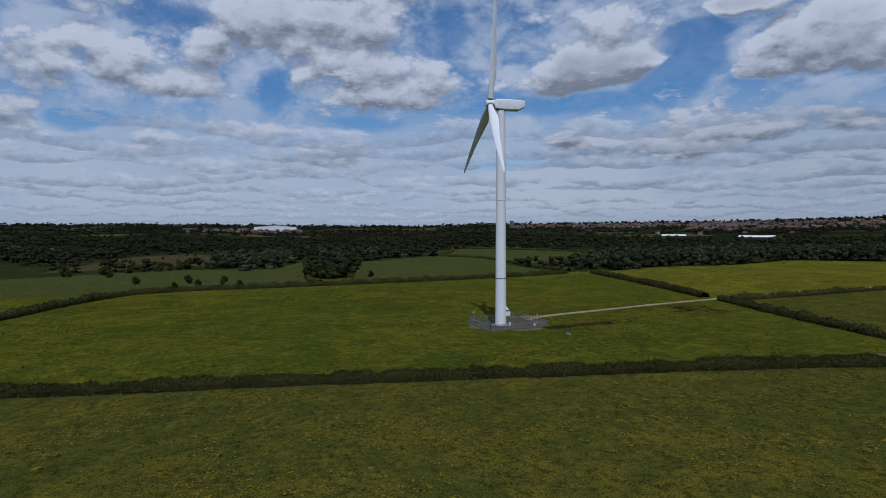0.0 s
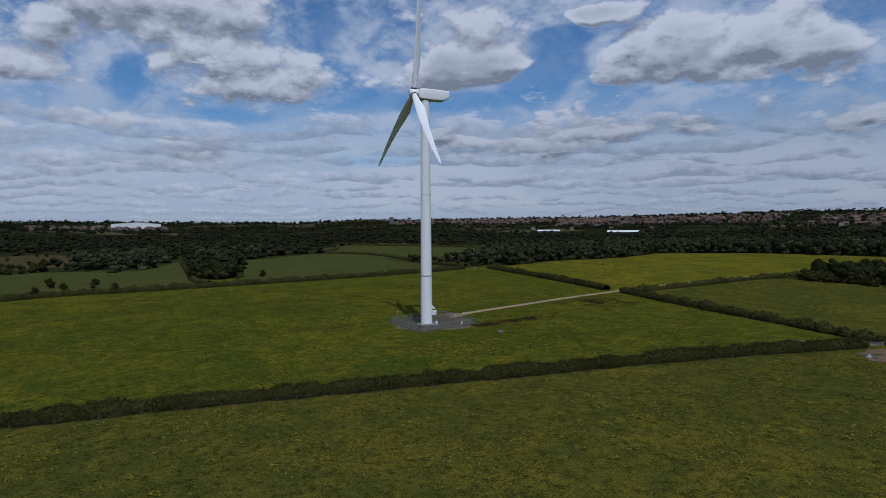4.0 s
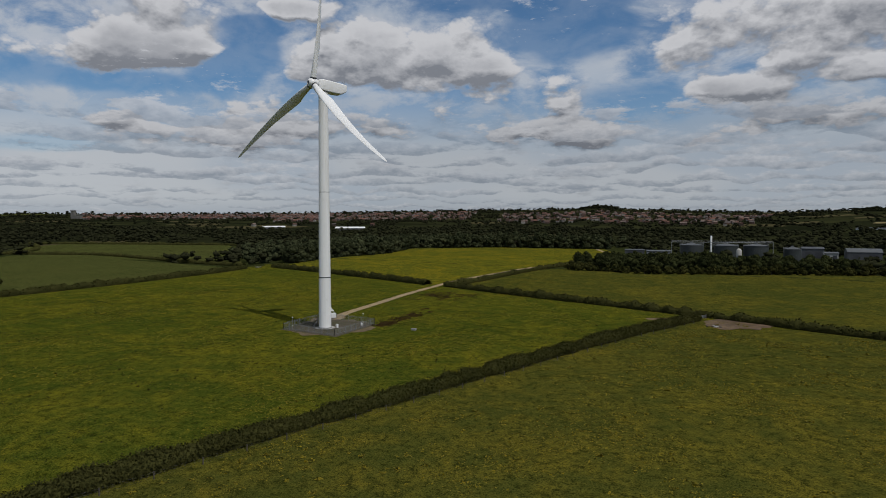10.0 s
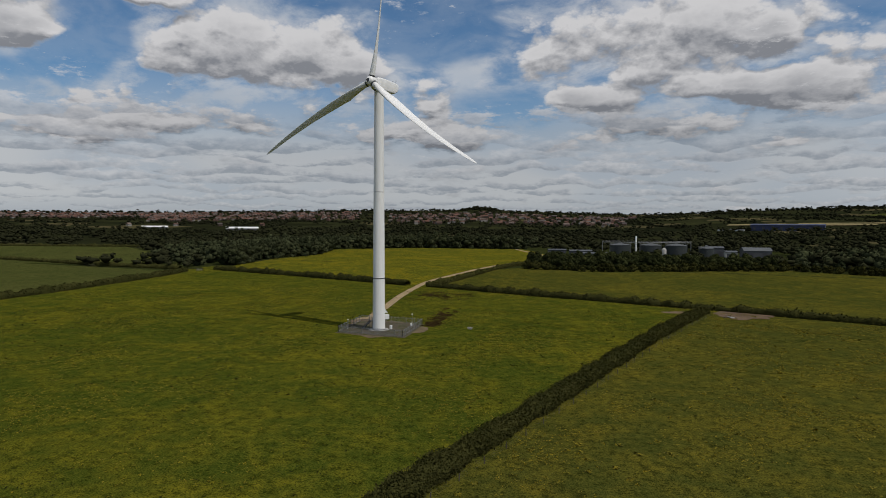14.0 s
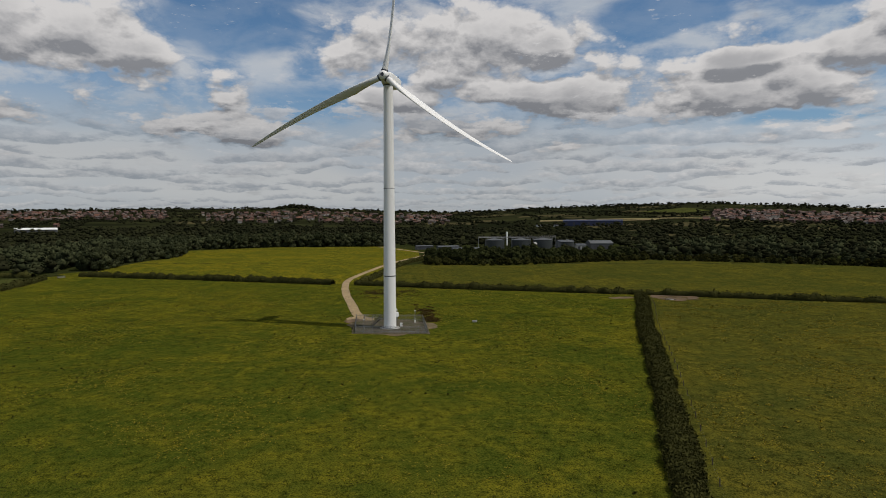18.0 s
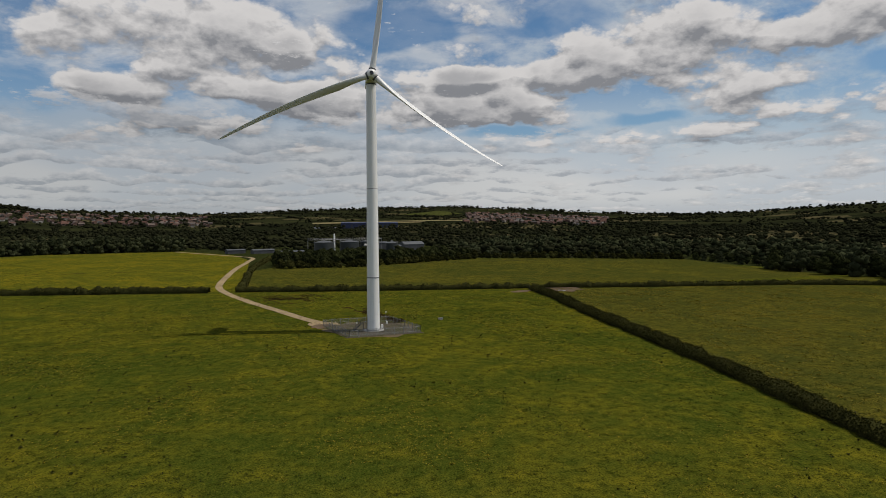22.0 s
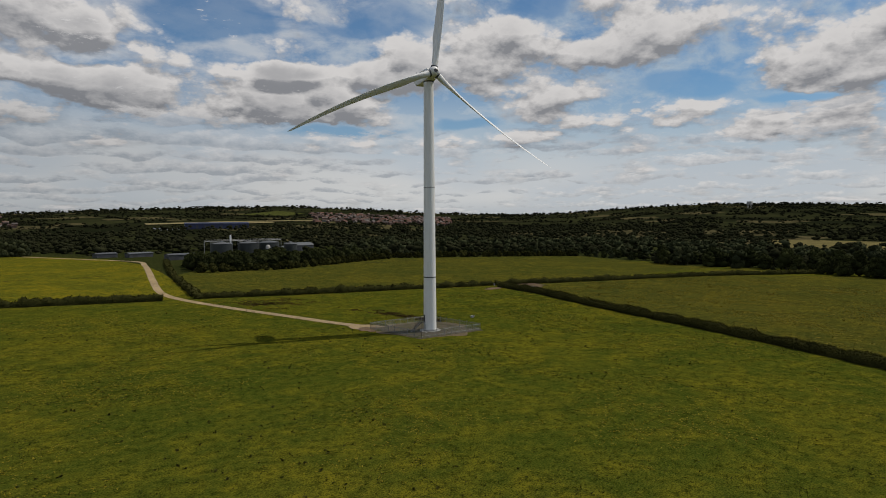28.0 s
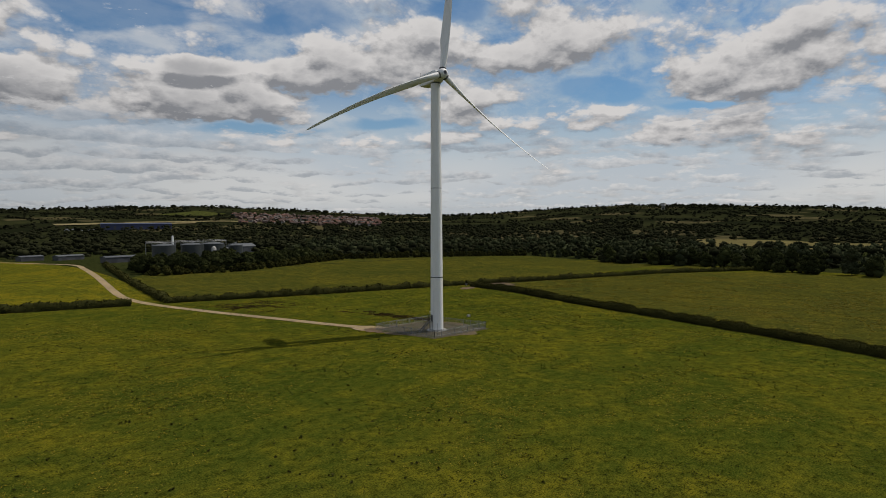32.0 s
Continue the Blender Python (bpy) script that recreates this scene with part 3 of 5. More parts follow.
def build_hedge(name, line, height, width, label, seed=0, density=46, mat="leaf_hedge"):
    """A field hedge: an uneven dense body and leaf sprays all over it."""
    rng = np.random.default_rng(seed)
    pts = spline(line, 0.9)
    n = len(pts)
    P = np.array([(p.x, p.y) for p in pts])
    D = np.gradient(P, axis=0)
    D /= np.linalg.norm(D, axis=1)[:, None]
    S = np.stack([-D[:, 1], D[:, 0]], 1)
    z0 = land(P[:, 0], P[:, 1])
    prof = np.array([(-0.46, 0.0), (-0.52, 0.35), (-0.44, 0.72), (-0.22, 0.95), (0.08, 1.0), (0.34, 0.86), (0.5, 0.5), (0.47, 0.0)])
    k = len(prof)
    big = np.array([noise.noise((p.x * 0.09, p.y * 0.09, 3.1)) for p in pts])
    mid = np.array([noise.noise((p.x * 0.3, p.y * 0.3, 8.7)) for p in pts])
    fast = np.array([noise.noise((p.x * 0.8, p.y * 0.8, 2.2)) for p in pts])
    hh = height * (1 + 0.30 * big + 0.46 * mid + 0.16 * fast)
    ww = width * (1 + 0.32 * big + 0.36 * mid + 0.12 * fast)
    jit = np.array([[0.24 * noise.noise((p.x * 0.40, p.y * 0.40, j * 0.9)) for j in range(k)] for p in pts]) + rng.uniform(-0.025, 0.025, (n, k))
    off = prof[None, :, 0] * ww[:, None] * (0.94 + jit)
    zz = prof[None, :, 1] * hh[:, None] * (0.94 + jit)
    V = np.stack([P[:, None, 0] + S[:, None, 0] * off, P[:, None, 1] + S[:, None, 1] * off, z0[:, None] + zz - 0.05], -1)
    i, j = np.meshgrid(np.arange(n - 1), np.arange(k - 1), indexing="ij")
    F = np.stack([i * k + j, (i + 1) * k + j, (i + 1) * k + j + 1, i * k + j + 1], -1).reshape(-1, 4)
    root = thing(name, label, "hedge", "field hedges")
    body = mesh_of("hedge_body", V.reshape(-1, 3), F, mat, True)
    part("hedge_body", body, mat, root)
    m = int(n * 0.9 * density)
    a, b = rng.integers(0, n - 1, m), rng.uniform(0.3, k - 1.3, m)
    lo = b.astype(int)
    u = (b - lo)[:, None]
    C = V[a, lo] * (1 - u) + V[a, lo + 1] * u + rng.normal(0, 0.30 if density > 80 else 0.26, (m, 3))
    part("hedge_leaves", leaf_cards("hedge_leaves", C, rng.uniform(0.09, 0.24, m) * (1.0 if density > 80 else 1.9), rng, mat), mat, root)
    return root


def leaf_cards(name, C, size, rng, mat, flat=False):
    """Small bent leaf sprays of random turn at the points C."""
    m = len(C)
    A = rng.normal(size=(m, 3)) * ((1, 1, 0.25) if flat else (1, 1, 1))
    A /= np.linalg.norm(A, axis=1)[:, None]
    B = np.cross(A, rng.normal(size=(m, 3)) * ((0.3, 0.3, 1) if flat else (1, 1, 1)))
    B /= np.linalg.norm(B, axis=1)[:, None]
    N = np.cross(A, B) * 0.35
    s = np.asarray(size)[:, None]
    V = np.stack([C - A * s, C + B * s * 0.7 + N * s, C + A * s, C - B * s * 0.7 + N * s], 1).reshape(-1, 3)
    F = np.arange(m * 4).reshape(-1, 4)
    return mesh_of(name, V, F, mat)


EAST_HEDGE = [(25, -270), (40, -200), (51.5, -145), (57.6, -118), (63.4, -90), (71.9, -48), (77.8, -17), (83.6, 13), (91, 44), (96.6, 70), (99, 82)]
build_hedge("hedge", EAST_HEDGE, 2.2, 4.3, "dense dark green field hedge beside the turbine meadow", 1, 420)
build_hedge("hedge", [(-40, 132), (17, 116), (60, 106), (103, 93)], 2.6, 4.0, "low clipped dark green field hedge", 2, 46)
build_hedge("hedge", [(104, 92), (150, 74), (200, 60), (245, 44), (308, 18)], 2.4, 3.6, "low dark green field hedge", 3, 36)
build_hedge("hedge", [(-53, 133), (-96, 143), (-150, 154), (-220, 166)], 3.0, 4.4, "tall dark green field hedge", 4, 40)
build_hedge("hedge", [(-232, 150), (-216, 100), (-200, 40), (-188, -20), (-178, -75), (-172, -120), (-153, -152), (-110, -170), (-64, -182), (0, -210)], 3.0, 4.6, "overgrown dark green field hedge", 5, 34)
build_hedge("hedge", [(-38, 136), (-36, 157), (-30, 225), (-18, 300), (-8, 355)], 2.6, 3.6, "dark green hedge beside the gravel track", 6, 34)

build_hedge("hedge", [(-610, 140), (-500, 172), (-400, 168), (-320, 160), (-246, 160)], 2.8, 4.0, "far dark green field hedge", 7, 14)
build_hedge("hedge", [(-770, 225), (-690, 290), (-614, 340), (-492, 375), (-430, 332), (-345, 240)], 3.0, 5.0, "far dark green field hedge", 8, 10)
build_hedge("hedge", [(-475, 15), (-582, 89), (-640, 176), (-760, 225)], 3.4, 5.0, "far tall dark green field hedge", 9, 10)
build_hedge("hedge", [(-196, -45), (-232, -50), (-330, -44), (-460, -36)], 2.8, 4.0, "far dark green field hedge", 10, 14)


# ---------------------------------------------------------------- wind turbine
HUB_Z, YAW, ROTOR = 79.6, -10.4, 9.0


def tower_radius(z):
    return 2.02 - 0.5 * z / 77.6


def blade_mesh():
    """One feathered blade: round root, widest at a fifth of its length, slender bent tip."""
    bm = bmesh.new()
    rings, n = [], 28
    for i in range(141):
        s = i / 140
        r = 1.1 + 48.3 * s
        chord = float(np.interp(s, [0, 0.03, 0.10, 0.20, 0.32, 0.5, 0.7, 0.88, 0.97, 1.0], [1.9, 1.9, 2.4, 3.2, 2.9, 2.2, 1.6, 1.05, 0.7, 0.12]))
        thick = float(np.interp(s, [0, 0.03, 0.10, 0.20, 0.35, 0.6, 1.0], [1.0, 1.0, 0.66, 0.36, 0.26, 0.2, 0.16]))
        around = float(np.interp(s, [0.02, 0.2], [1.0, 0.0]))
        twist = radians(float(np.interp(s, [0, 0.2, 0.5, 1.0], [-28, -31, -39, -45])))
        bend = 1.6 * s - 5.2 * s * s
        lead = float(np.interp(s, [0, 0.2, 1], [0.5, 0.3, 0.35]))
        ring = []
        for k in range(n):
            a = 2 * math.pi * k / n
            ax, ay = math.cos(a), math.sin(a)
            cx = (0.5 - 0.5 * ax)
            yt = thick * 0.5 * ay * (around + (1 - around) * (0.35 + 0.65 * math.sqrt(max(0.0, (1 + ax) / 2))) * (1.0 if ay > 0 else 0.75))
            u, w = (cx - lead) * chord, yt * chord
            y = u * math.cos(twist) - w * math.sin(twist)
            x = u * math.sin(twist) + w * math.cos(twist)
            ring.append(bm.verts.new((x + bend, y - 0.035 * r, r)))
        rings.append(ring)
    for a, b in zip(rings, rings[1:]):
        for k in range(n):
            bm.faces.new((a[k], a[(k + 1) % n], b[(k + 1) % n], b[k]))
    bm.faces.new(rings[0][::-1])
    bm.faces.new(rings[-1])
    bmesh.ops.recalc_face_normals(bm, faces=bm.faces)
    for fc in bm.faces:
        fc.smooth = len(fc.verts) == 4
    me = bpy.data.meshes.new("blade")
    bm.to_mesh(me)
    bm.free()
    me.materials.append(M["white_paint"])
    return me


def build_turbine():
    wt = thing("wind_turbine", "tall white three-bladed wind turbine on a gravel hardstanding", "wind turbine")
    cuts = [0.35, 17.0, 45.0, 77.6]
    for a, b in zip(cuts, cuts[1:]):
        prof = [(tower_radius(a + (b - a) * k / 6), a + (b - a) * k / 6) for k in range(7)]
        part("tower_section", lathe(prof, 56), "white_paint", wt, smooth=True)
    part("flange", lathe([(tower_radius(17) + 0.035, 16.86), (tower_radius(17) + 0.05, 16.9), (tower_radius(17) + 0.05, 17.1), (tower_radius(17) + 0.035, 17.14)], 56), "dark_steel", wt, "dark joint ring", True)
    part("flange", lathe([(tower_radius(45) + 0.012, 44.93), (tower_radius(45) + 0.012, 45.07)], 56), "grey_sheet", wt, smooth=True)
    part("flange", lathe([(2.02, 0.25), (2.2, 0.25), (2.2, 0.42), (2.02, 0.42)], 56), "galvanised", wt, smooth=False)
    part("plinth", lathe([(3.3, -0.1), (3.3, 0.2), (3.2, 0.26), (1.5, 0.26)], 48), "concrete", wt, "pale concrete plinth")
    # door and stair on the west side
    turn = pose(0, 0, 0, 0, 0, 172)
    bm = box(bmesh.new(), (1.86, -0.5, 3.0), (2.03, 0.5, 5.2), 0.04)
    bmesh.ops.transform(bm, matrix=turn, verts=bm.verts)
    door = part("door", bm, "grey_sheet", wt, "grey steel entrance door")
    bm = box(bmesh.new(), (2.03, 0.28, 4.0), (2.09, 0.34, 4.25), 0.01)
    bmesh.ops.transform(bm, matrix=turn, verts=bm.verts)
    part("handle", bm, "dark_steel", door)
    bm = box(bmesh.new(), (1.9, -0.75, 2.88), (3.3, 0.75, 2.96))
    for x, y in ((2.1, -0.7), (3.25, -0.7), (2.1, 0.7), (3.25, 0.7)):
        rod(bm, (x, y, 0.05), (x, y, 2.9), 0.05)
        rod(bm, (x, y, 2.9), (x, y, 4.0), 0.03)
    for y in (-0.7, 0.7):
        for h in (3.45, 4.0):
            rod(bm, (2.1, y, h), (3.25, y, h), 0.03)
    bmesh.ops.transform(bm, matrix=turn, verts=bm.verts)
    part("landing", bm, "dark_steel", wt, "dark steel landing with rails")
    for y in (-0.55, 0.55):
        bm = box(bmesh.new(), (-0.03, -0.03, 0), (0.03, 0.03, 0.01))
        bm.clear()
        rod(bm, (3.3, y, 2.85), (6.4, y, 0.1), 0.10, 4)
        rod(bm, (3.3, y, 3.95), (6.4, y, 1.1), 0.03)
        rod(bm, (3.3, y, 3.4), (6.4, y, 0.6), 0.025)
        for k in range(5):
            x = 3.3 + 3.1 * k / 4
            z = 2.85 - 2.75 * k / 4
            rod(bm, (x, y, z), (x, y, z + 1.05), 0.03)
        bmesh.ops.transform(bm, matrix=turn, verts=bm.verts)
        part("handrail", bm, "dark_steel", wt)
    for k in range(14):
        x, z = 3.4 + 2.95 * k / 13, 2.76 - 2.6 * k / 13
        bm = box(bmesh.new(), (x - 0.12, -0.52, z - 0.02), (x + 0.12, 0.52, z + 0.02))
        bmesh.ops.transform(bm, matrix=turn, verts=bm.verts)
        part("stair_tread", bm, "galvanised", wt)
    # cooling box on the north-east side
    turn = pose(0, 0, 0, 0, 0, 59)
    bm = box(bmesh.new(), (1.9, -0.8, 3.4), (3.5, 0.8, 4.9), 0.06)
    bmesh.ops.transform(bm, matrix=turn, verts=bm.verts)
    unit = part("cooling_unit", bm, "white_sheet", wt, "white box on the tower wall")
    bm = bmesh.new()
    for k in range(6):
        box(bm, (3.49, -0.6, 3.6 + 0.19 * k), (3.53, 0.6, 3.7 + 0.19 * k))
    bmesh.ops.transform(bm, matrix=turn, verts=bm.verts)
    part("louvre", bm, "grey_sheet", unit)
    bm = bmesh.new()
    vs = [bm.verts.new(p) for p in ((1.8, -0.7, 5.6), (1.8, 0.7, 5.6), (3.0, 0.7, 5.5), (3.0, -0.7, 5.5), (1.8, -0.7, 6.9), (1.8, 0.7, 6.9))]
    for fc in ((0, 3, 2, 1), (0, 1, 5, 4), (4, 5, 2, 3), (0, 4, 3), (1, 2, 5)):
        bm.faces.new([vs[i] for i in fc])
    bmesh.ops.transform(bm, matrix=turn, verts=bm.verts)
    part("hood", bm, "white_sheet", wt, "white sloping vent hood")
    bm = bmesh.new()
    for y in (-0.6, 0.6):
        rod(bm, (1.8, y, 2.6), (3.3, y, 3.4), 0.06)
        rod(bm, (1.8, y, 3.35), (3.4, y, 3.35), 0.06)
    bmesh.ops.transform(bm, matrix=turn, verts=bm.verts)
    part("bracket", bm, "galvanised", wt)
    # nacelle
    top = pose(0, 0, HUB_Z, 0, 0, YAW) @ pose(0, 0, 0, -3.5, 0, 0)
    bm = bmesh.new()
    rings = []
    for y, w, lo, hi in ((-2.35, 1.25, -1.35, 1.35), (-2.0, 1.55, -1.75, 1.6), (-0.6, 1.72, -1.95, 1.78), (3.0, 1.74, -1.95, 1.86), (6.4, 1.70, -1.75, 1.86), (7.6, 1.62, -1.05, 1.84), (8.3, 1.55, -0.55, 1.78), (8.5, 1.35, -0.35, 1.6)):
        ring = []
        for cx, cz, a0 in ((1, 1, 0), (-1, 1, 90), (-1, -1, 180), (1, -1, 270)):
            for k in range(5):
                a = radians(a0 + 22.5 * k)
                rr = 0.42
                ring.append(bm.verts.new((cx * (w - rr) + rr * math.cos(a), y, (hi - rr if cz > 0 else lo + rr) + rr * math.sin(a))))
        rings.append(ring)
    for a, b in zip(rings, rings[1:]):
        for k in range(20):
            bm.faces.new((a[k], a[(k + 1) % 20], b[(k + 1) % 20], b[k]))
    bm.faces.new(rings[0])
    bm.faces.new(rings[-1][::-1])
    bmesh.ops.recalc_face_normals(bm, faces=bm.faces)
    bmesh.ops.transform(bm, matrix=top, verts=bm.verts)
    nac = part("nacelle", bm, "white_paint", wt, "rounded white machine housing", True)
    bm = box(bmesh.new(), (-1.0, 4.3, 1.84), (1.0, 6.3, 1.94), 0.04)
    bmesh.ops.transform(bm, matrix=top, verts=bm.verts)
    part("roof_hatch", bm, "white_sheet", nac)
    bm = bmesh.new()
    for x in (-0.7, 0.7):
        rod(bm, (x, 8.0, 1.7), (x, 8.0, 3.0), 0.035)
        rod(bm, (x - 0.25, 8.0, 2.95), (x + 0.25, 8.0, 2.95), 0.03)
        rod(bm, (x, 8.0, 2.95), (x, 8.0, 3.2), 0.07)
    rod(bm, (-0.7, 8.0, 2.5), (0.7, 8.0, 2.5), 0.025)
    bmesh.ops.transform(bm, matrix=top, verts=bm.verts)
    part("wind_vane", bm, "galvanised", nac, "thin masts with wind sensors")
    bm = lathe([(tower_radius(77) + 0.10, -2.15), (tower_radius(77) + 0.10, -1.8)], 48)
    bmesh.ops.transform(bm, matrix=pose(0, 0, HUB_Z), verts=bm.verts)
    part("yaw_collar", bm, "grey_sheet", wt, smooth=True)
    # hub, nose and blades
    hub = top @ pose(0, -4.0, 0)
    bm = lathe([(1.30, 1.62), (1.45, 1.4), (1.62, 0.7), (1.66, 0.0), (1.55, -0.7), (1.28, -1.25), (0.95, -1.55), (0.62, -1.72), (0.60, -1.60), (0.05, -1.60)], 40, "y")
    bmesh.ops.transform(bm, matrix=hub, verts=bm.verts)
    h = part("hub", bm, "white_paint", wt, "white rounded rotor hub", True)
    bm = lathe([(0.60, -1.62), (0.58, -1.66), (0.05, -1.66)], 24, "y")
    bmesh.ops.transform(bm, matrix=hub, verts=bm.verts)
    part("nose_opening", bm, "dark_steel", h, "dark round opening in the nose")
    me = blade_mesh()
    for k in range(3):
        m = hub @ pose(0, 0, 0, 0, ROTOR + 120 * k, 0)
        b = part("blade", me, "white_paint", wt, "long white tapering blade")
        b.matrix_local = m
        bm = lathe([(1.02, 0.9), (1.08, 1.0), (1.08, 1.75), (1.0, 1.85)], 32)
        c = part("blade_collar", bm, "grey_sheet", b, smooth=True)
    return wt


build_turbine()

# ---------------------------------------------------------------- compound
PAD = [(-9.5, -9.5), (13, -9), (9, 14.5), (-14, 13.5)]


def build_pad():
    bm = bmesh.new()
    ring = []
    for a, b in zip(PAD, PAD[1:] + PAD[:1]):
        for k in range(10):
            t = k / 10
            x, y = a[0] + (b[0] - a[0]) * t, a[1] + (b[1] - a[1]) * t
            r = math.hypot(x, y)
            s = 1 + (0.35 + 0.3 * noise.noise((x * 0.4, y * 0.4, 2))) / r
            ring.append((x * s, y * s))
    lo = [bm.verts.new((x * 1.05, y * 1.05, 0.0)) for x, y in ring]
    hi = [bm.verts.new((x, y, 0.14)) for x, y in ring]
    n = len(ring)
    bm.faces.new(hi)
    for i in range(n):
        bm.faces.new((lo[i], lo[(i + 1) % n], hi[(i + 1) % n], hi[i]))
    bmesh.ops.recalc_face_normals(bm, faces=bm.faces)
    tagged(part("pavement_hardstanding", bm, "hardcore", None), "grey crushed stone hardstanding round the turbine", "hardstanding", kind="structure")


build_pad()


def build_fence():
    """Steel palisade panels between posts, with a two-leaf gate towards the track."""
    for a, b in zip(PAD, PAD[1:] + PAD[:1]):
        a, b = Vector((*a, 0.1)), Vector((*b, 0.1))
        gate = a.y > 13 and b.x < -13
        n = 8
        d = (b - a) / n
        f = thing("palisade_fence", "grey galvanised steel palisade security fence round the turbine", "fence", "compound fence sides")
        for i in range(n + 1):
            p = a + d * i
            part("post", box(bmesh.new(), (p.x - 0.06, p.y - 0.06, 0.05), (p.x + 0.06, p.y + 0.06, 2.35)), "galvanised", f)
        for i in range(n):
            if gate and i in (5, 6):
                continue
            p, e = a + d * i, a + d * (i + 1)
            pn = bmesh.new()
            for h in (0.5, 1.9):
                rod(pn, p + Vector((0, 0, h)), e + Vector((0, 0, h)), 0.045, 4)
            u = d.normalized()
            m = int(d.length / 0.155)
            for k in range(m):
                c = p + d * ((k + 0.5) / m)
                s = u * 0.017
                v = [pn.verts.new(c - s + Vector((0, 0, 0.08))), pn.verts.new(c + s + Vector((0, 0, 0.08))), pn.verts.new(c + s + Vector((0, 0, 2.2))), pn.verts.new(c + Vector((0, 0, 2.32))), pn.verts.new(c - s + Vector((0, 0, 2.2)))]
                pn.faces.new(v)
            tagged(part("panel", pn, "galvanised", f), kind="stuff")
        if gate:
            g = thing("metal_gate", "grey steel palisade double gate facing the gravel track", "gate")
            for s0 in (5, 6):
                p, e = a + d * s0, a + d * (s0 + 1)
                pn = bmesh.new()
                for h in (0.3, 1.1, 2.0):
                    rod(pn, p + Vector((0, 0, h)), e + Vector((0, 0, h)), 0.04, 4)
                for t in (0.03, 0.97):
                    c = p.lerp(e, t)
                    rod(pn, c + Vector((0, 0, 0.1)), c + Vector((0, 0, 2.2)), 0.04, 4)
                rod(pn, p + Vector((0, 0, 0.3)), e + Vector((0, 0, 2.0)), 0.03, 4)
                lf = part("gate_leaf", pn, "galvanised", g)
                for k in range(16):
                    bar = bmesh.new()
                    c = p.lerp(e, 0.06 + 0.88 * k / 15)
                    rod(bar, c + Vector((0, 0, 0.12)), c + Vector((0, 0, 2.25)), 0.022, 4)
                    part("gate_bar", bar, "galvanised", lf)


build_fence()


def build_lamp(x, y):
    ob = thing("lamp_post", "slim grey lamp post with a small floodlight by the fence", "lamp post", "compound lamps", at=pose(x, y, 0.14))
    bm = bmesh.new()
    rod(bm, (0, 0, 0), (0, 0, 3.9), 0.055, 8, 0.04)
    part("pole", bm, "galvanised", ob)
    bm = box(bmesh.new(), (-0.2, -0.14, 3.8), (0.2, 0.14, 4.05), 0.03)
    hd = part("lamp_head", bm, "white_sheet", ob, "pale floodlight head")
    part("lens", box(bmesh.new(), (-0.16, -0.10, 3.785), (0.16, 0.10, 3.8)), "glass_dark", hd)
    part("base_plate", box(bmesh.new(), (-0.15, -0.15, 0), (0.15, 0.15, 0.03)), "galvanised", ob)
    bm = box(bmesh.new(), (-0.09, -0.16, 0.9), (0.09, -0.05, 1.3), 0.01)
    part("switch_box", bm, "white_sheet", ob)


build_lamp(6.8, 11.2)
build_lamp(-6.9, -8.0)


def build_cabinet(x, y, w, h, mat, label):
    ob = thing("electrical_cabinet", label, "cabinet", "cabinets by the tower", at=pose(x, y, 0.14))
    part("body", box(bmesh.new(), (-w / 2, -0.3, 0.08), (w / 2, 0.3, h), 0.03), mat, ob)
    part("plinth", box(bmesh.new(), (-w / 2 - 0.05, -0.35, 0), (w / 2 + 0.05, 0.35, 0.08)), "concrete", ob)
    d = part("door", box(bmesh.new(), (-w / 2 + 0.04, -0.32, 0.14), (w / 2 - 0.04, -0.3, h - 0.06)), mat, ob)
    part("handle", box(bmesh.new(), (w / 2 - 0.12, -0.345, h * 0.5), (w / 2 - 0.08, -0.32, h * 0.5 + 0.14)), "dark_steel", d)


build_cabinet(3.3, 2.2, 0.7, 1.25, "white_sheet", "small white electrical cabinet beside the tower foot")
build_cabinet(6.9, 10.2, 0.5, 0.9, "white_sheet", "low white control box beside the lamp post")


# ---------------------------------------------------------------- trees
ICO = bmesh.new()
bmesh.ops.create_icosphere(ICO, subdivisions=2, radius=1.0)
ICO_V = np.array([v.co[:] for v in ICO.verts])
ICO_F = np.array([[v.index for v in f.verts] for f in ICO.faces])
ICO.free()
ICO = bmesh.new()
bmesh.ops.create_icosphere(ICO, subdivisions=1, radius=1.0)
ICO1_V = np.array([v.co[:] for v in ICO.verts])
ICO1_F = np.array([[v.index for v in f.verts] for f in ICO.faces])
ICO.free()

GOLD = (1 + 5 ** 0.5) / 2
ICO0_V = np.array([(-1, GOLD, 0), (1, GOLD, 0), (-1, -GOLD, 0), (1, -GOLD, 0), (0, -1, GOLD), (0, 1, GOLD), (0, -1, -GOLD), (0, 1, -GOLD), (GOLD, 0, -1), (GOLD, 0, 1), (-GOLD, 0, -1), (-GOLD, 0, 1)]) / 1.9
ICO0_F = np.array([(0, 11, 5), (0, 5, 1), (0, 1, 7), (0, 7, 10), (0, 10, 11), (1, 5, 9), (5, 11, 4), (11, 10, 2), (10, 7, 6), (7, 1, 8), (3, 9, 4), (3, 4, 2), (3, 2, 6), (3, 6, 8), (3, 8, 9), (4, 9, 5), (2, 4, 11), (6, 2, 10), (8, 6, 7), (9, 8, 1)])


def lump(center, radii, rng, rough=0.22, low=False):
    V, F = (ICO0_V, ICO0_F) if low == 2 else (ICO1_V, ICO1_F) if low else (ICO_V, ICO_F)
    k = 1 + rng.normal(0, rough, len(V))
    return V * k[:, None] * np.asarray(radii) + np.asarray(center), F


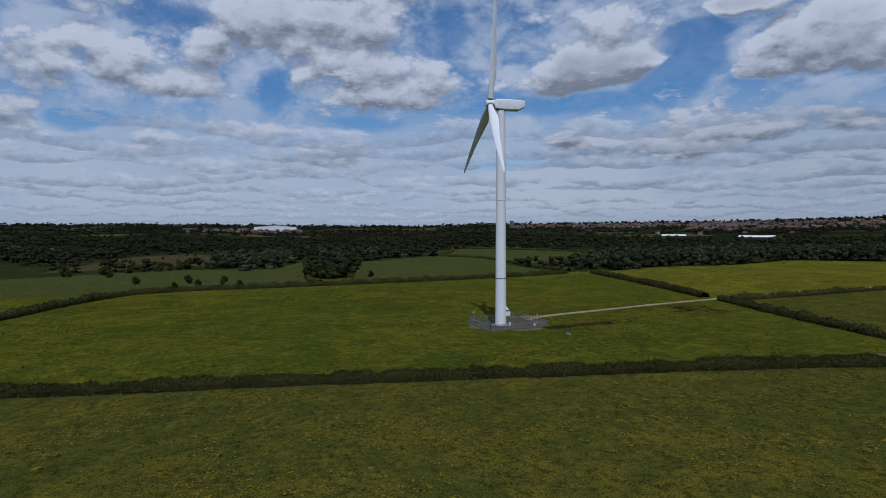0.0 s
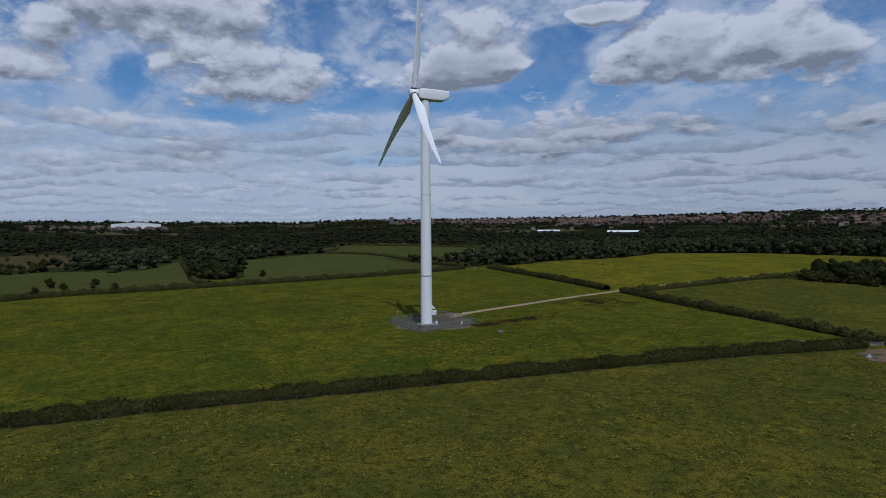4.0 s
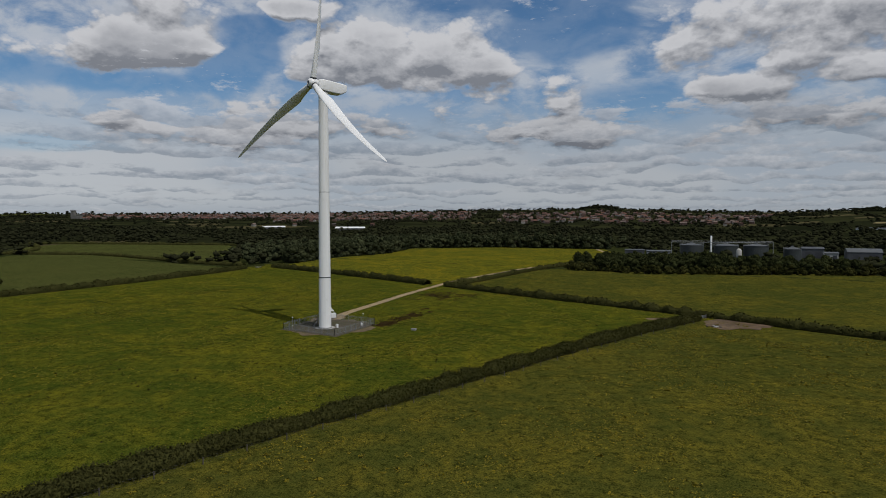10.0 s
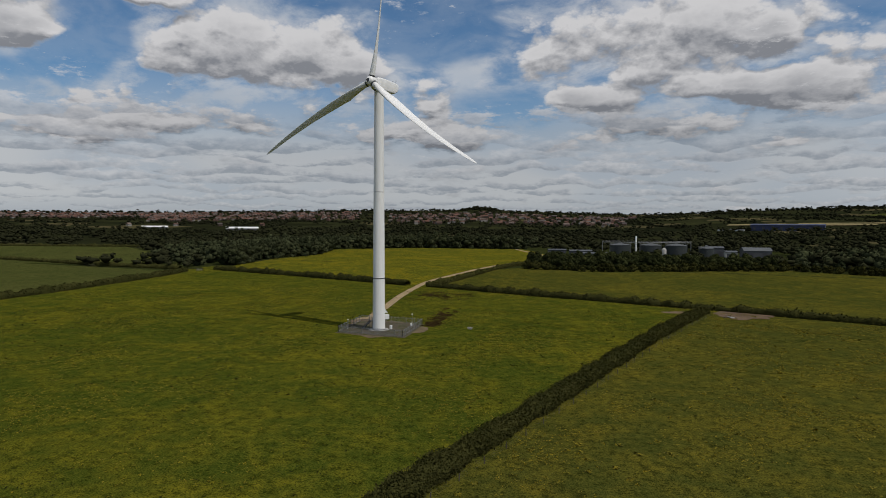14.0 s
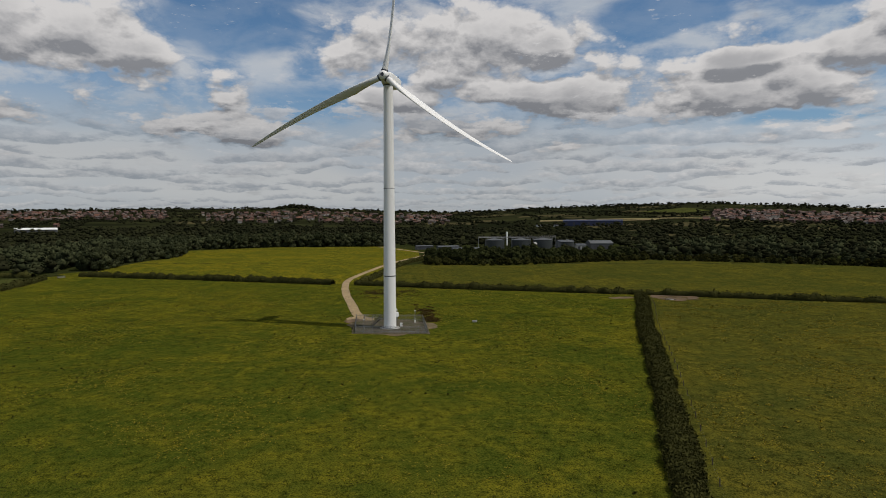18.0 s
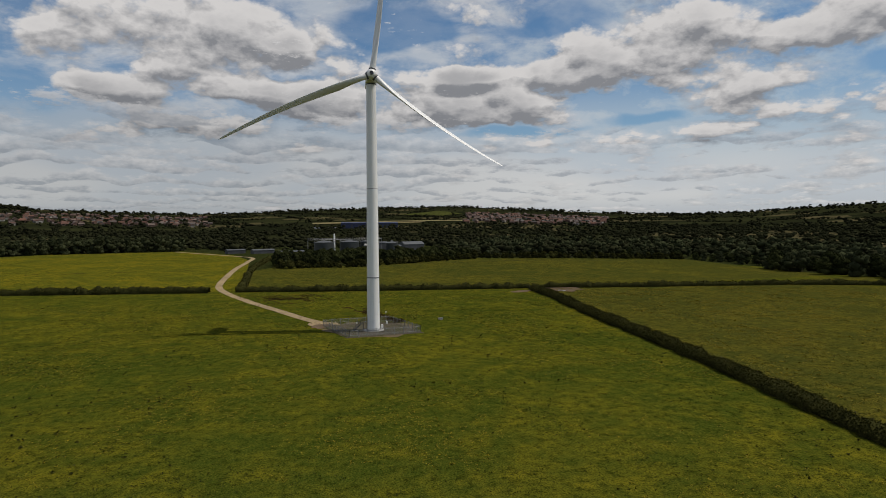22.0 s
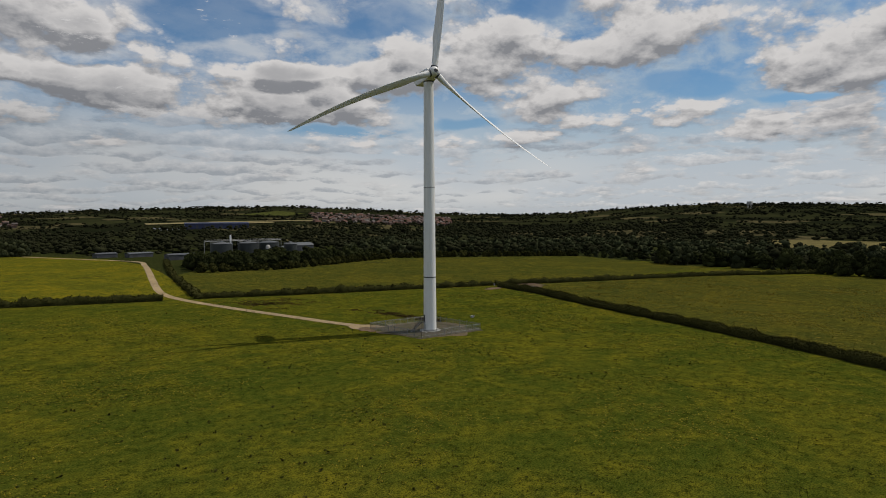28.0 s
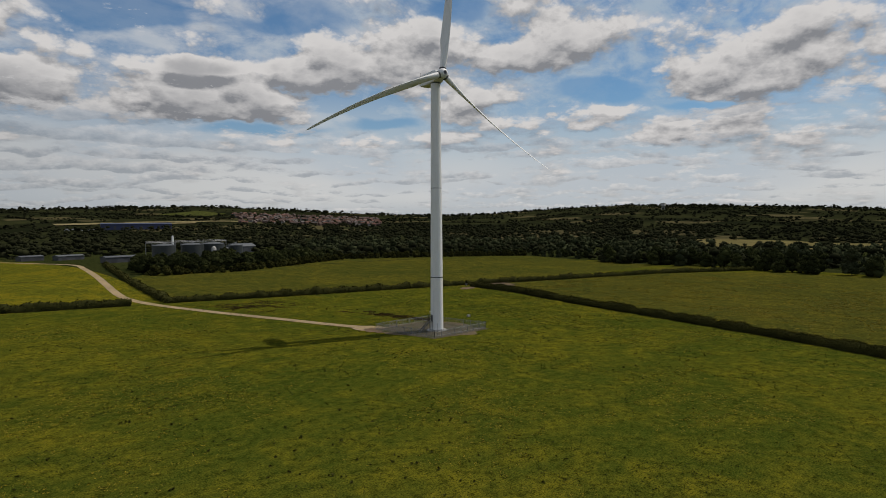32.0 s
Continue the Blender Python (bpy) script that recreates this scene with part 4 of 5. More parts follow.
def crown_arrays(height, spread, rng, lobes, cards, card, narrow=False, low=False):
    """Several uneven leafy masses with sprays standing out of them; triangles."""
    vs, fs, at, pts = [], [], 0, []
    base = height * 0.05
    for k in range(lobes):
        a, q = rng.uniform(0, 6.283), rng.uniform(0, 1) ** 0.6
        z = base + (height - base) * rng.uniform(0.04, 0.88)
        room = math.sin(math.pi * min(0.95, max(0.2, (z - base) / (height - base) * 0.72 + 0.25)))
        r = spread * (0.30 + 0.22 * rng.uniform()) * (0.55 + 0.5 * room)
        d = max(0.0, spread * room - r * 0.75) * q
        c = (d * math.cos(a), d * math.sin(a), min(z, height - r * 0.7))
        rad = (r, r, r * (1.5 if narrow else 0.85))
        V, F = lump(c, rad, rng, 0.24, True if not low else low)
        vs.append(V)
        fs.append(F + at)
        at += len(V)
        m = max(3, int(cards / lobes))
        n = rng.normal(size=(m, 3))
        n /= np.linalg.norm(n, axis=1)[:, None]
        n[:, 2] = np.where(n[:, 2] < -0.3, -n[:, 2], n[:, 2])
        pts.append(np.asarray(c) + n * np.asarray(rad) * rng.uniform(0.92, 1.22, (m, 1)))
    C = np.vstack(pts)
    m = len(C)
    A = rng.normal(size=(m, 3))
    A /= np.linalg.norm(A, axis=1)[:, None]
    B = np.cross(A, rng.normal(size=(m, 3)))
    B /= np.linalg.norm(B, axis=1)[:, None]
    s = rng.uniform(0.5, 1.0, m)[:, None] * card
    Q = np.stack([C - A * s, C + B * s * 0.8, C + A * s, C - B * s * 0.8], 1).reshape(-1, 3)
    k = np.arange(m)[:, None] * 4 + at
    fs.append(np.vstack([k + [0, 1, 2], k + [0, 2, 3]]))
    vs.append(Q)
    return np.vstack(vs), np.vstack(fs)


def trunk_mesh(height, spread, rng):
    bm = bmesh.new()
    top = height * 0.55
    rod(bm, (0, 0, -0.2), (0, 0, top), 0.035 * height * 0.6, 8, 0.012 * height)
    for k in range(6):
        a, z = rng.uniform(0, 6.283), top * rng.uniform(0.45, 0.95)
        e = (spread * 0.6 * math.cos(a), spread * 0.6 * math.sin(a), z + height * rng.uniform(0.12, 0.3))
        rod(bm, (0, 0, z), e, 0.011 * height, 5, 0.003 * height)
    me = bpy.data.meshes.new("trunk")
    bm.to_mesh(me)
    bm.free()
    me.materials.append(M["bark"])
    return me


def tree_kind(height, spread, seed, mat, lobes=9, cards=1700, card=0.42, narrow=False):
    rng = np.random.default_rng(seed)
    V, F = crown_arrays(height, spread, rng, lobes, cards, card, narrow)
    return trunk_mesh(height, spread, rng), mesh_of("crown", V, F, mat)


KINDS = {
    "oak": [tree_kind(10, 4.6, 20 + k, "leaf_tree", 17) for k in range(4)],
    "willow": [tree_kind(12, 4.4, 30 + k, "leaf_willow", 18) for k in range(4)],
    "poplar": [tree_kind(14, 2.4, 40 + k, "leaf_tree", 10, 700, 0.4, True) for k in range(2)],
    "bush": [tree_kind(4.5, 2.9, 50 + k, "leaf_hedge", 8, 600, 0.36) for k in range(3)],
}
LABEL = {"oak": "broad dark green leafy tree in the copse", "willow": "pale grey-green leafy tree at the wood's edge", "poplar": "tall narrow dark green tree", "bush": "round dark green bush"}


def plant(kind, x, y, size=1.0, label="", group="", spin=None):
    i = int(RNG.integers(0, len(KINDS[kind])))
    trunk, crown = KINDS[kind][i]
    ob = thing("bush" if kind == "bush" else "tree", label or LABEL[kind], "bush" if kind == "bush" else "tree", group)
    part("trunk", trunk, "bark", ob)
    part("crown", crown, "leaf_tree", ob)
    s = size * RNG.uniform(0.85, 1.15)
    ob.matrix_world = Matrix.Translation((x, y, float(land(x, y)))) @ Matrix.Rotation(RNG.uniform(0, 6.28), 4, "Z") @ Matrix.Diagonal((s, s, s * RNG.uniform(0.9, 1.1), 1))
    return ob


RNG = np.random.default_rng(7)


def inside(poly, x, y):
    hit = np.zeros(np.shape(x), bool)
    for (ax, ay), (bx, by) in zip(poly, poly[1:] + poly[:1]):
        c = (ay > y) != (by > y)
        hit ^= c & (x < (bx - ax) * (y - ay) / (by - ay + 1e-9) + ax)
    return hit


def scatter(poly, n, gap, rng):
    """Places inside an outline, no two closer than the gap."""
    xs, ys = [p[0] for p in poly], [p[1] for p in poly]
    out = []
    for _ in range(n * 30):
        if len(out) == n:
            break
        x, y = rng.uniform(min(xs), max(xs)), rng.uniform(min(ys), max(ys))
        if inside(poly, x, y) and all((x - a) ** 2 + (y - b) ** 2 > gap * gap for a, b in out):
            out.append((x, y))
    return out


COPSE = [(-14, 238), (40, 234), (78, 251), (148, 286), (144, 306), (90, 304), (60, 322), (10, 325), (-10, 305)]
for x, y in scatter(COPSE, 120, 4.6, RNG):
    plant("oak", x, y, 0.95, group="copse by the tanks")
for line in (((-14, 236), (40, 232), (79, 249), (150, 284)), ((150, 289), (308, 218))):
    for (ax, ay), (bx, by) in zip(line, line[1:]):
        n = int(math.hypot(bx - ax, by - ay) / 3.4)
        for k in range(n):
            plant("bush", ax + (bx - ax) * k / n + RNG.normal(0, 0.8), ay + (by - ay) * k / n + RNG.normal(0, 1.2), RNG.uniform(0.75, 1.25), "low dark green bush at the wood's edge", "bushes at the wood's edge")
WOOD_NW = [(-240, 186), (-226, 196), (-236, 324), (-286, 428), (-300, 435), (-256, 330), (-250, 230)]
WOOD_N = [(-288, 430), (-222, 506), (-95, 530), (-92, 548), (-222, 526), (-300, 445)]
for x, y in scatter(WOOD_NW, 52, 6.0, RNG):
    plant("willow", x, y, 1.2, group="belt of wood behind the meadow")
for x, y in scatter(WOOD_N, 52, 6.0, RNG):
    plant("willow", x, y, 1.4, group="belt of wood behind the meadow")
WOOD_E = [(300, 30), (296, -8), (304, -60), (340, -60), (345, 30), (330, 150), (312, 140)]
for x, y in scatter(WOOD_E, 42, 6.5, RNG):
    plant("oak" if RNG.uniform() < 0.75 else "willow", x, y, 1.25, group="wood by the east pasture")
for x, y in scatter([(150, 292), (310, 220), (320, 160), (345, 170), (330, 240), (160, 312)], 50, 5.5, RNG):
    plant("willow" if RNG.uniform() < 0.5 else "oak", x, y, 0.7, group="wood edge behind the north pasture")
plant("poplar", 318, 70, 0.95)
plant("poplar", 322, 66, 0.85)
for x, y in scatter([(-258, -62), (-235, -50), (-238, -16), (-262, -22)], 12, 5.0, RNG):
    plant("oak", x, y, 1.1, "dark green tree in a field-corner clump", "field corner clump")
for x, y, s in ((-247, -4, 0.9), (-212, -105, 1.2), (-226, -128, 1.1), (-205, -120, 0.8), (-230, -160, 1.0), (-196, -95, 0.9), (-186, -132, 0.8), (-300, -190, 1.0)):
    plant("bush", x, y, s, "solitary dark green bush in the grass", "lone bushes")
for k in range(14):
    plant("bush", -310 - 9 * k + RNG.normal(0, 3), -225 + 9.5 * k + RNG.normal(0, 5), RNG.uniform(1.0, 1.9), "round dark green bush along an overgrown boundary", "boundary bushes")
for x, y in scatter([(-451, -128), (-640, -125), (-740, -180), (-547, -240), (-400, -230)], 16, 12.0, RNG):
    plant("bush", x, y, 0.9, "small dark bush on the brown heath", "heath bushes")


def far_wood(name, places, sizes, mat, label, seed, lobes=2, cards=14, card=1.0, low=1, wide=1.15):
    """Many distant trees in one mesh, from a few uneven crowns."""
    rng = np.random.default_rng(seed)
    base = [crown_arrays(10, 4.8, rng, lobes, cards, card, False, low) for _ in range(12)]
    vs, fs, at = [], [], 0
    for (x, y), s in zip(places, sizes):
        V, F = base[int(rng.integers(0, len(base)))]
        a = rng.uniform(0, 6.283)
        c, d = math.cos(a), math.sin(a)
        W = V * s * np.array([wide, wide, rng.uniform(0.8, 1.15)])
        vs.append(np.stack([W[:, 0] * c - W[:, 1] * d + x, W[:, 0] * d + W[:, 1] * c + y, W[:, 2] + land(x, y) - 2.2 * s], 1))
        fs.append(F + at)
        at += len(V)
    me = mesh_of(name, np.vstack(vs), np.vstack(fs), mat)
    return tagged(new(name, me), label, "woodland", kind="stuff")


def polar(*corners):
    """Outline on the plan from azimuths in degrees and distances."""
    return [(r * math.sin(radians(a)), r * math.cos(radians(a))) for a, r in corners]


OPEN = [
    [(-232, 150), (-188, -20), (-250, -16), (-470, 26), (-584, 135), (-420, 155)],
    [(-300, 172), (-560, 135), (-718, 187), (-745, 286), (-551, 374), (-330, 230)],
    [(-180, -75), (-156, -165), (-160, -210), (-300, -260), (-380, -150), (-364, -70), (-576, -20), (-232, -45)],
    [(-365, -254), (-451, -128), (-666, -120), (-756, -175), (-691, -240), (-547, -250)],
    [(604, 168), (668, 23), (800, 40), (830, 165), (727, 295)],
    [(-15, 330), (130, 330), (165, 420), (170, 490), (60, 500), (-60, 490), (-60, 400)],
    [(-240, 186), (-60, 130), (310, 10), (320, 215), (140, 300), (-20, 330), (-40, 480), (-90, 530), (-220, 505), (-290, 430)],
    polar((5, 1290), (23.5, 1330), (23.5, 1600), (5, 1600)),
    [(544, 2011), (640, 1800), (792, 2000), (792, 2288)],
    [(-1060, 870), (-1000, 770), (-900, 780), (-790, 800), (-730, 840), (-740, 920), (-850, 960)],
    [(1330, 900), (1480, 640), (1640, 640), (1640, 930)],
    polar((-71.6, 2700), (-68.4, 2700), (-68.4, 2960), (-71.6, 2960)),
    [(-2420, 800), (-2600, 760), (-2760, 1070), (-2500, 1080)],
]
DENSE = [[(-330, -100), (-356, -70), (-520, -36), (-640, -60), (-560, -130), (-420, -125)], [(-485, -30), (-470, 16), (-520, 60), (-640, 90), (-640, 0)],
         [(-244, 182), (-254, 230), (-262, 330), (-300, 438), (-224, 528), (-92, 550), (-100, 640), (-330, 640), (-420, 480), (-345, 260), (-310, 190)],
         [(345, -60), (345, 30), (335, 150), (330, 240), (160, 314), (180, 460), (300, 560), (560, 300), (560, -60)]]


def spread_trees(n, rng, r0, r1, power):
    out = []
    while len(out) < n:
        az = radians(rng.uniform(-122, 92))
        r = r0 + (r1 - r0) * rng.uniform() ** power
        x, y = r * math.sin(az), r * math.cos(az)
        d = math.degrees(az)
        if x > -170 and r < 300 or any(bool(inside(p, x, y)) for p in OPEN):
            continue
        if -178 < x < 300 and y < 150:
            continue
        v = noise.noise((x * 0.0045, y * 0.0045, 1.7)) + 0.5 * noise.noise((x * 0.012, y * 0.012, 5.0))
        limit = -0.05 if r > 1250 else -0.62
        if r > 2500:
            limit = -0.4
        if 1250 < r < 2700 and -66 < d < 2 or 21 < d < 37 and r > 1420:
            limit = 0.02
        if v > limit:
            out.append((x, y))
    return out


# built-up slopes: azimuth from and to, near and far, houses to the quarter
QUARTERS = [(-66, -44, 2150, 2800, 56), (-50, -30, 1800, 2700, 62), (-27, -3, 1500, 2450, 62), (22, 36, 1450, 2250, 50), (-99, -88, 1850, 2300, 16)]
rng = np.random.default_rng(11)
spots = []
for poly, n, gap in zip(DENSE, (90, 60, 560, 430), (7.0, 7.0, 7.0, 9.0)):
    xs, ys = [p[0] for p in poly], [p[1] for p in poly]
    k = 0
    while k < n:
        x, y = rng.uniform(min(xs), max(xs)), rng.uniform(min(ys), max(ys))
        if inside(poly, x, y):
            spots.append((x, y))
            k += 1
far_wood("woodland_belt", spots, rng.uniform(1.2, 1.8, len(spots)), "leaf_willow", "thick grey-green wood behind the meadows", 13, 4, 60, 0.8)
spots = spread_trees(5600, rng, 290, 1350, 0.8)
far_wood("woodland", spots, rng.uniform(0.9, 1.5, len(spots)), "leaf_far", "dense dark green mixed woodland filling the valley", 12, 3, 24, 0.7, 1, 1.5)
spots = spread_trees(4600, rng, 1250, 3350, 0.9)
lean = 0.5
for _ in range(380):
    az, r = radians(rng.uniform(-120, 90)), 900 + 2300 * rng.uniform() ** 0.8
    x, y = r * math.sin(az), r * math.cos(az)
    a = lean + noise.noise((x * 0.001, y * 0.001, 4.0)) + (math.pi / 2 if rng.uniform() < 0.5 else 0)
    for k in range(int(rng.uniform(24, 64))):
        if rng.uniform() < 0.85:
            px_, py_ = x + 5 * k * math.cos(a) + rng.normal(0, 1.2), y + 5 * k * math.sin(a) + rng.normal(0, 1.2)
            if not any(bool(inside(p, px_, py_)) for p in OPEN[4:]):
                spots.append((px_, py_))
low_n = len(spots)
for a0, a1, r0, r1, n in QUARTERS:
    for _ in range(n * 5):
        az, r = radians(rng.uniform(a0, a1)), rng.uniform(r0 - 80, r1)
        spots.append((r * math.sin(az), r * math.cos(az)))
town_n = len(spots)
for _ in range(90):
    az, r = radians(rng.normal(-18.2, 0.75)), rng.uniform(2880, 3040)
    spots.append((r * math.sin(az), r * math.cos(az)))
for _ in range(2600):
    az, r = rng.uniform(-122, 92), rng.uniform(2780, 3060)
    x, y = r * math.sin(radians(az)), r * math.cos(radians(az))
    if noise.noise((az * 0.35, 2.0, 0)) + 0.5 * noise.noise((az * 1.4, 7.0, 0)) > rng.uniform(-0.5, 0.5):
        spots.append((x, y))
order = np.arange(len(spots))
sizes = np.where(order < 4600, rng.uniform(0.8, 1.5, len(spots)), np.where(order < town_n, rng.uniform(0.4, 0.95, len(spots)), rng.uniform(0.9, 2.0, len(spots))))
far_wood("woodland_hills", spots, sizes, "leaf_far", "distant dark woods and hedgerow trees on the hills", 14, 3, 9, 0.7, 1, 1.75)


# ---------------------------------------------------------------- tank farm beyond the copse
def build_tank(x, y, r, h, group="digester tanks"):
    ob = thing("storage_tank", "large dark green cylindrical steel tank with a shallow grey roof", "tank", group, at=pose(x, y, 4))
    part("shell", lathe([(r, 0), (r, h), (r + 0.12, h), (r + 0.12, h + 0.25), (r, h + 0.25)], 48), "tank_green", ob, smooth=False)
    part("roof", lathe([(r + 0.25, h + 0.2), (r * 0.5, h + 1.1), (0.6, h + 1.7), (0.05, h + 1.75)], 48), "tank_roof", ob, "pale grey conical roof", True)
    for k in range(5):
        z = h * (k + 0.7) / 5
        part("hoop", lathe([(r + 0.02, z), (r + 0.09, z), (r + 0.09, z + 0.2), (r + 0.02, z + 0.2)], 48), "tank_green", ob)
    bm = bmesh.new()
    for k in range(24):
        a = 2 * math.pi * k / 24
        b = 2 * math.pi * (k + 1) / 24
        p, q = Vector((r * math.cos(a), r * math.sin(a), h + 0.25)), Vector((r * math.cos(b), r * math.sin(b), h + 0.25))
        rod(bm, p, p + Vector((0, 0, 1.1)), 0.05, 4)
        rod(bm, p + Vector((0, 0, 1.1)), q + Vector((0, 0, 1.1)), 0.05, 4)
    part("railing", bm, "galvanised", ob)
    bm = box(bmesh.new(), (-1.0, -1.0, h + 1.5), (1.0, 1.0, h + 2.6), 0.1)
    part("mixer_housing", bm, "galvanised", ob)


for x, y in ((36.5, 364), (60.5, 369), (80.5, 374.5)):
    build_tank(x, y, 8.8, 12.8)
build_tank(104, 384, 6.0, 10.5)


def build_flue():
    ob = thing("flue_stack", "slim white steel flue stack among the tanks", "chimney", at=pose(48, 378, 4))
    part("stack", lathe([(0.75, 0), (0.75, 19.4), (0.6, 19.8), (0.55, 20.2)], 20), "white_sheet", ob, smooth=True)
    part("base", box(bmesh.new(), (-1.3, -1.3, 0), (1.3, 1.3, 1.6), 0.1), "concrete", ob)
    for z in (7, 13):
        part("collar", lathe([(0.76, z), (0.95, z), (0.95, z + 0.3), (0.76, z + 0.3)], 20), "galvanised", ob)
    v = thing("process_vessel", "upright pale grey process vessel in front of the tanks", "tank", at=pose(72, 353, 4))
    part("shell", lathe([(1.6, 1.0), (1.9, 1.6), (1.9, 10.0), (1.3, 11.0), (0.3, 11.6)], 28), "concrete", v, smooth=True)
    for k in range(4):
        a = radians(45 + 90 * k)
        bm = bmesh.new()
        rod(bm, (1.5 * math.cos(a), 1.5 * math.sin(a), 0), (1.5 * math.cos(a), 1.5 * math.sin(a), 1.8), 0.12)
        part("leg", bm, "galvanised", v)
    w = thing("walkway", "grey steel access walkway across the tank roofs", "walkway", at=pose(0, 0, 0))
    a, b = Vector((22, 361, 19.2)), Vector((92, 376, 19.2))
    d = (b - a).normalized()
    s = Vector((-d.y, d.x, 0)) * 0.6
    bm = bmesh.new()
    rod(bm, a, b, 0.28, 4)
    part("deck", bm, "galvanised", w)
    for k in (-1, 1):
        bm = bmesh.new()
        rod(bm, a + s * k + Vector((0, 0, 1.1)), b + s * k + Vector((0, 0, 1.1)), 0.07, 4)
        for i in range(25):
            p = a.lerp(b, i / 24) + s * k
            rod(bm, p, p + Vector((0, 0, 1.1)), 0.05, 4)
        part("handrail", bm, "galvanised", w)
    for i in (0, 1):
        p = a.lerp(b, i)
        bm = bmesh.new()
        rod(bm, (p.x, p.y, 4), p, 0.25, 6)
        part("support_leg", bm, "galvanised", w)


build_flue()


def build_shed(x, y, w, d, h, turn, wall, roof, label, z=None, rise=0.22, arch=False, doors=2, name="industrial_shed"):
    ob = thing(name, label, "building", at=pose(x, y, float(land(x, y)) if z is None else z, 0, 0, turn))
    part("wall", box(bmesh.new(), (-w / 2, -d / 2, -1), (w / 2, d / 2, h)), wall, ob)
    bm = bmesh.new()
    n = 10 if arch else 2
    prev = None
    for k in range(n + 1):
        t = k / n
        yy = -d / 2 - 0.4 + (d + 0.8) * t
        zz = h + d * rise * (math.sin(math.pi * t) if arch else 1 - abs(2 * t - 1)) * 0.5
        pair = [bm.verts.new((sx * (w / 2 + 0.4), yy, zz + q)) for sx in (-1, 1) for q in (0.0, 0.35)]
        if prev:
            a, b = prev, pair
            for i, j in ((1, 3), (2, 0), (0, 1), (3, 2)):
                bm.faces.new((a[i], a[j], b[j], b[i]))
        else:
            bm.faces.new((pair[0], pair[1], pair[3], pair[2]))
        prev = pair
    bm.faces.new((prev[0], prev[2], prev[3], prev[1]))
    gab = [bm.verts.new((sx * w / 2, -d / 2 + d * k / n, h - 0.05 + d * rise * 0.5 * (math.sin(math.pi * k / n) if arch else 1 - abs(2 * k / n - 1)))) for sx in (-1, 1) for k in range(n + 1)]
    bm.faces.new(gab[:n + 1])
    bm.faces.new(gab[n + 1:])
    bmesh.ops.recalc_face_normals(bm, faces=bm.faces)
    part("roof", bm, roof, ob)
    for k in range(doors):
        c = -w / 2 + w * (k + 0.5) / doors
        dw = min(2.2, w / doors * 0.3)
        part("door", box(bmesh.new(), (c - dw, -d / 2 - 0.12, 0), (c + dw, -d / 2, h * 0.7)), "dark_steel", ob)
    return ob


build_shed(148, 470, 24, 16, 6, 10, "grey_sheet", "tank_roof", "grey sheeted industrial hall with an arched roof", None, 0.35, True)
build_shed(112, 470, 16, 12, 8, 8, "grey_sheet", "grey_sheet", "grey flat industrial building behind the tanks")
build_shed(126, 455, 10, 9, 5, 8, "concrete", "tank_roof", "small pale grey plant building")
build_shed(10, 385, 26, 9, 4, 12, "grey_sheet", "grey_sheet", "low grey shed beside the tanks")
build_shed(-12, 452, 22, 8, 3.2, 20, "grey_sheet", "tank_roof", "low grey farm building by the track")
build_shed(-38, 462, 18, 8, 3.2, 20, "grey_sheet", "grey_sheet", "low grey farm building by the track")
build_shed(-2150, -19, 34, 150, 15, 0, "white_sheet", "white_sheet", "very long white warehouse on the valley floor", None, 0.08, False, 2)
build_shed(-1000, 835, 52, 16, 4, 50, "grey_sheet", "white_sheet", "long white roofed shed among trees", None, 0.35)
build_shed(-800, 880, 66, 18, 4.5, 42, "grey_sheet", "white_sheet", "long white roofed warehouse among trees", None, 0.35)
build_shed(265, 1226, 130, 40, 11, -11, "blue_sheet", "blue_sheet", "very long blue warehouse in the valley", None, 0.1, False, 8)
build_shed(165, 1245, 50, 40, 8, -8, "white_sheet", "grey_sheet", "white warehouse in the valley", 14, 0.1, False, 4)


# ---------------------------------------------------------------- town
def house_kind(wall, roof, label):
    ob = thing("house", label, "house", "houses of the town")
    part("wall", box(bmesh.new(), (-5, -4, -2), (5, 4, 5.2)), wall, ob)
    bm = bmesh.new()
    v = [bm.verts.new(p) for p in ((-5.4, -4.5, 5.0), (5.4, -4.5, 5.0), (5.4, 4.5, 5.0), (-5.4, 4.5, 5.0), (-5.4, 0, 8.4), (5.4, 0, 8.4))]
    for f in ((0, 1, 5, 4), (2, 3, 4, 5), (1, 2, 5), (3, 0, 4), (3, 2, 1, 0)):
        bm.faces.new([v[i] for i in f])
    bmesh.ops.recalc_face_normals(bm, faces=bm.faces)
    r = part("roof", bm, roof, ob)
    part("chimney", box(bmesh.new(), (3.2, -0.5, 7.0), (4.2, 0.5, 9.6)), wall, r)
    for x in (-2.8, 2.8):
        for z in (0.9, 3.4):
            part("window", box(bmesh.new(), (x - 0.9, -4.04, z), (x + 0.9, -3.96, z + 1.2)), "glass_dark", ob)
    return ob


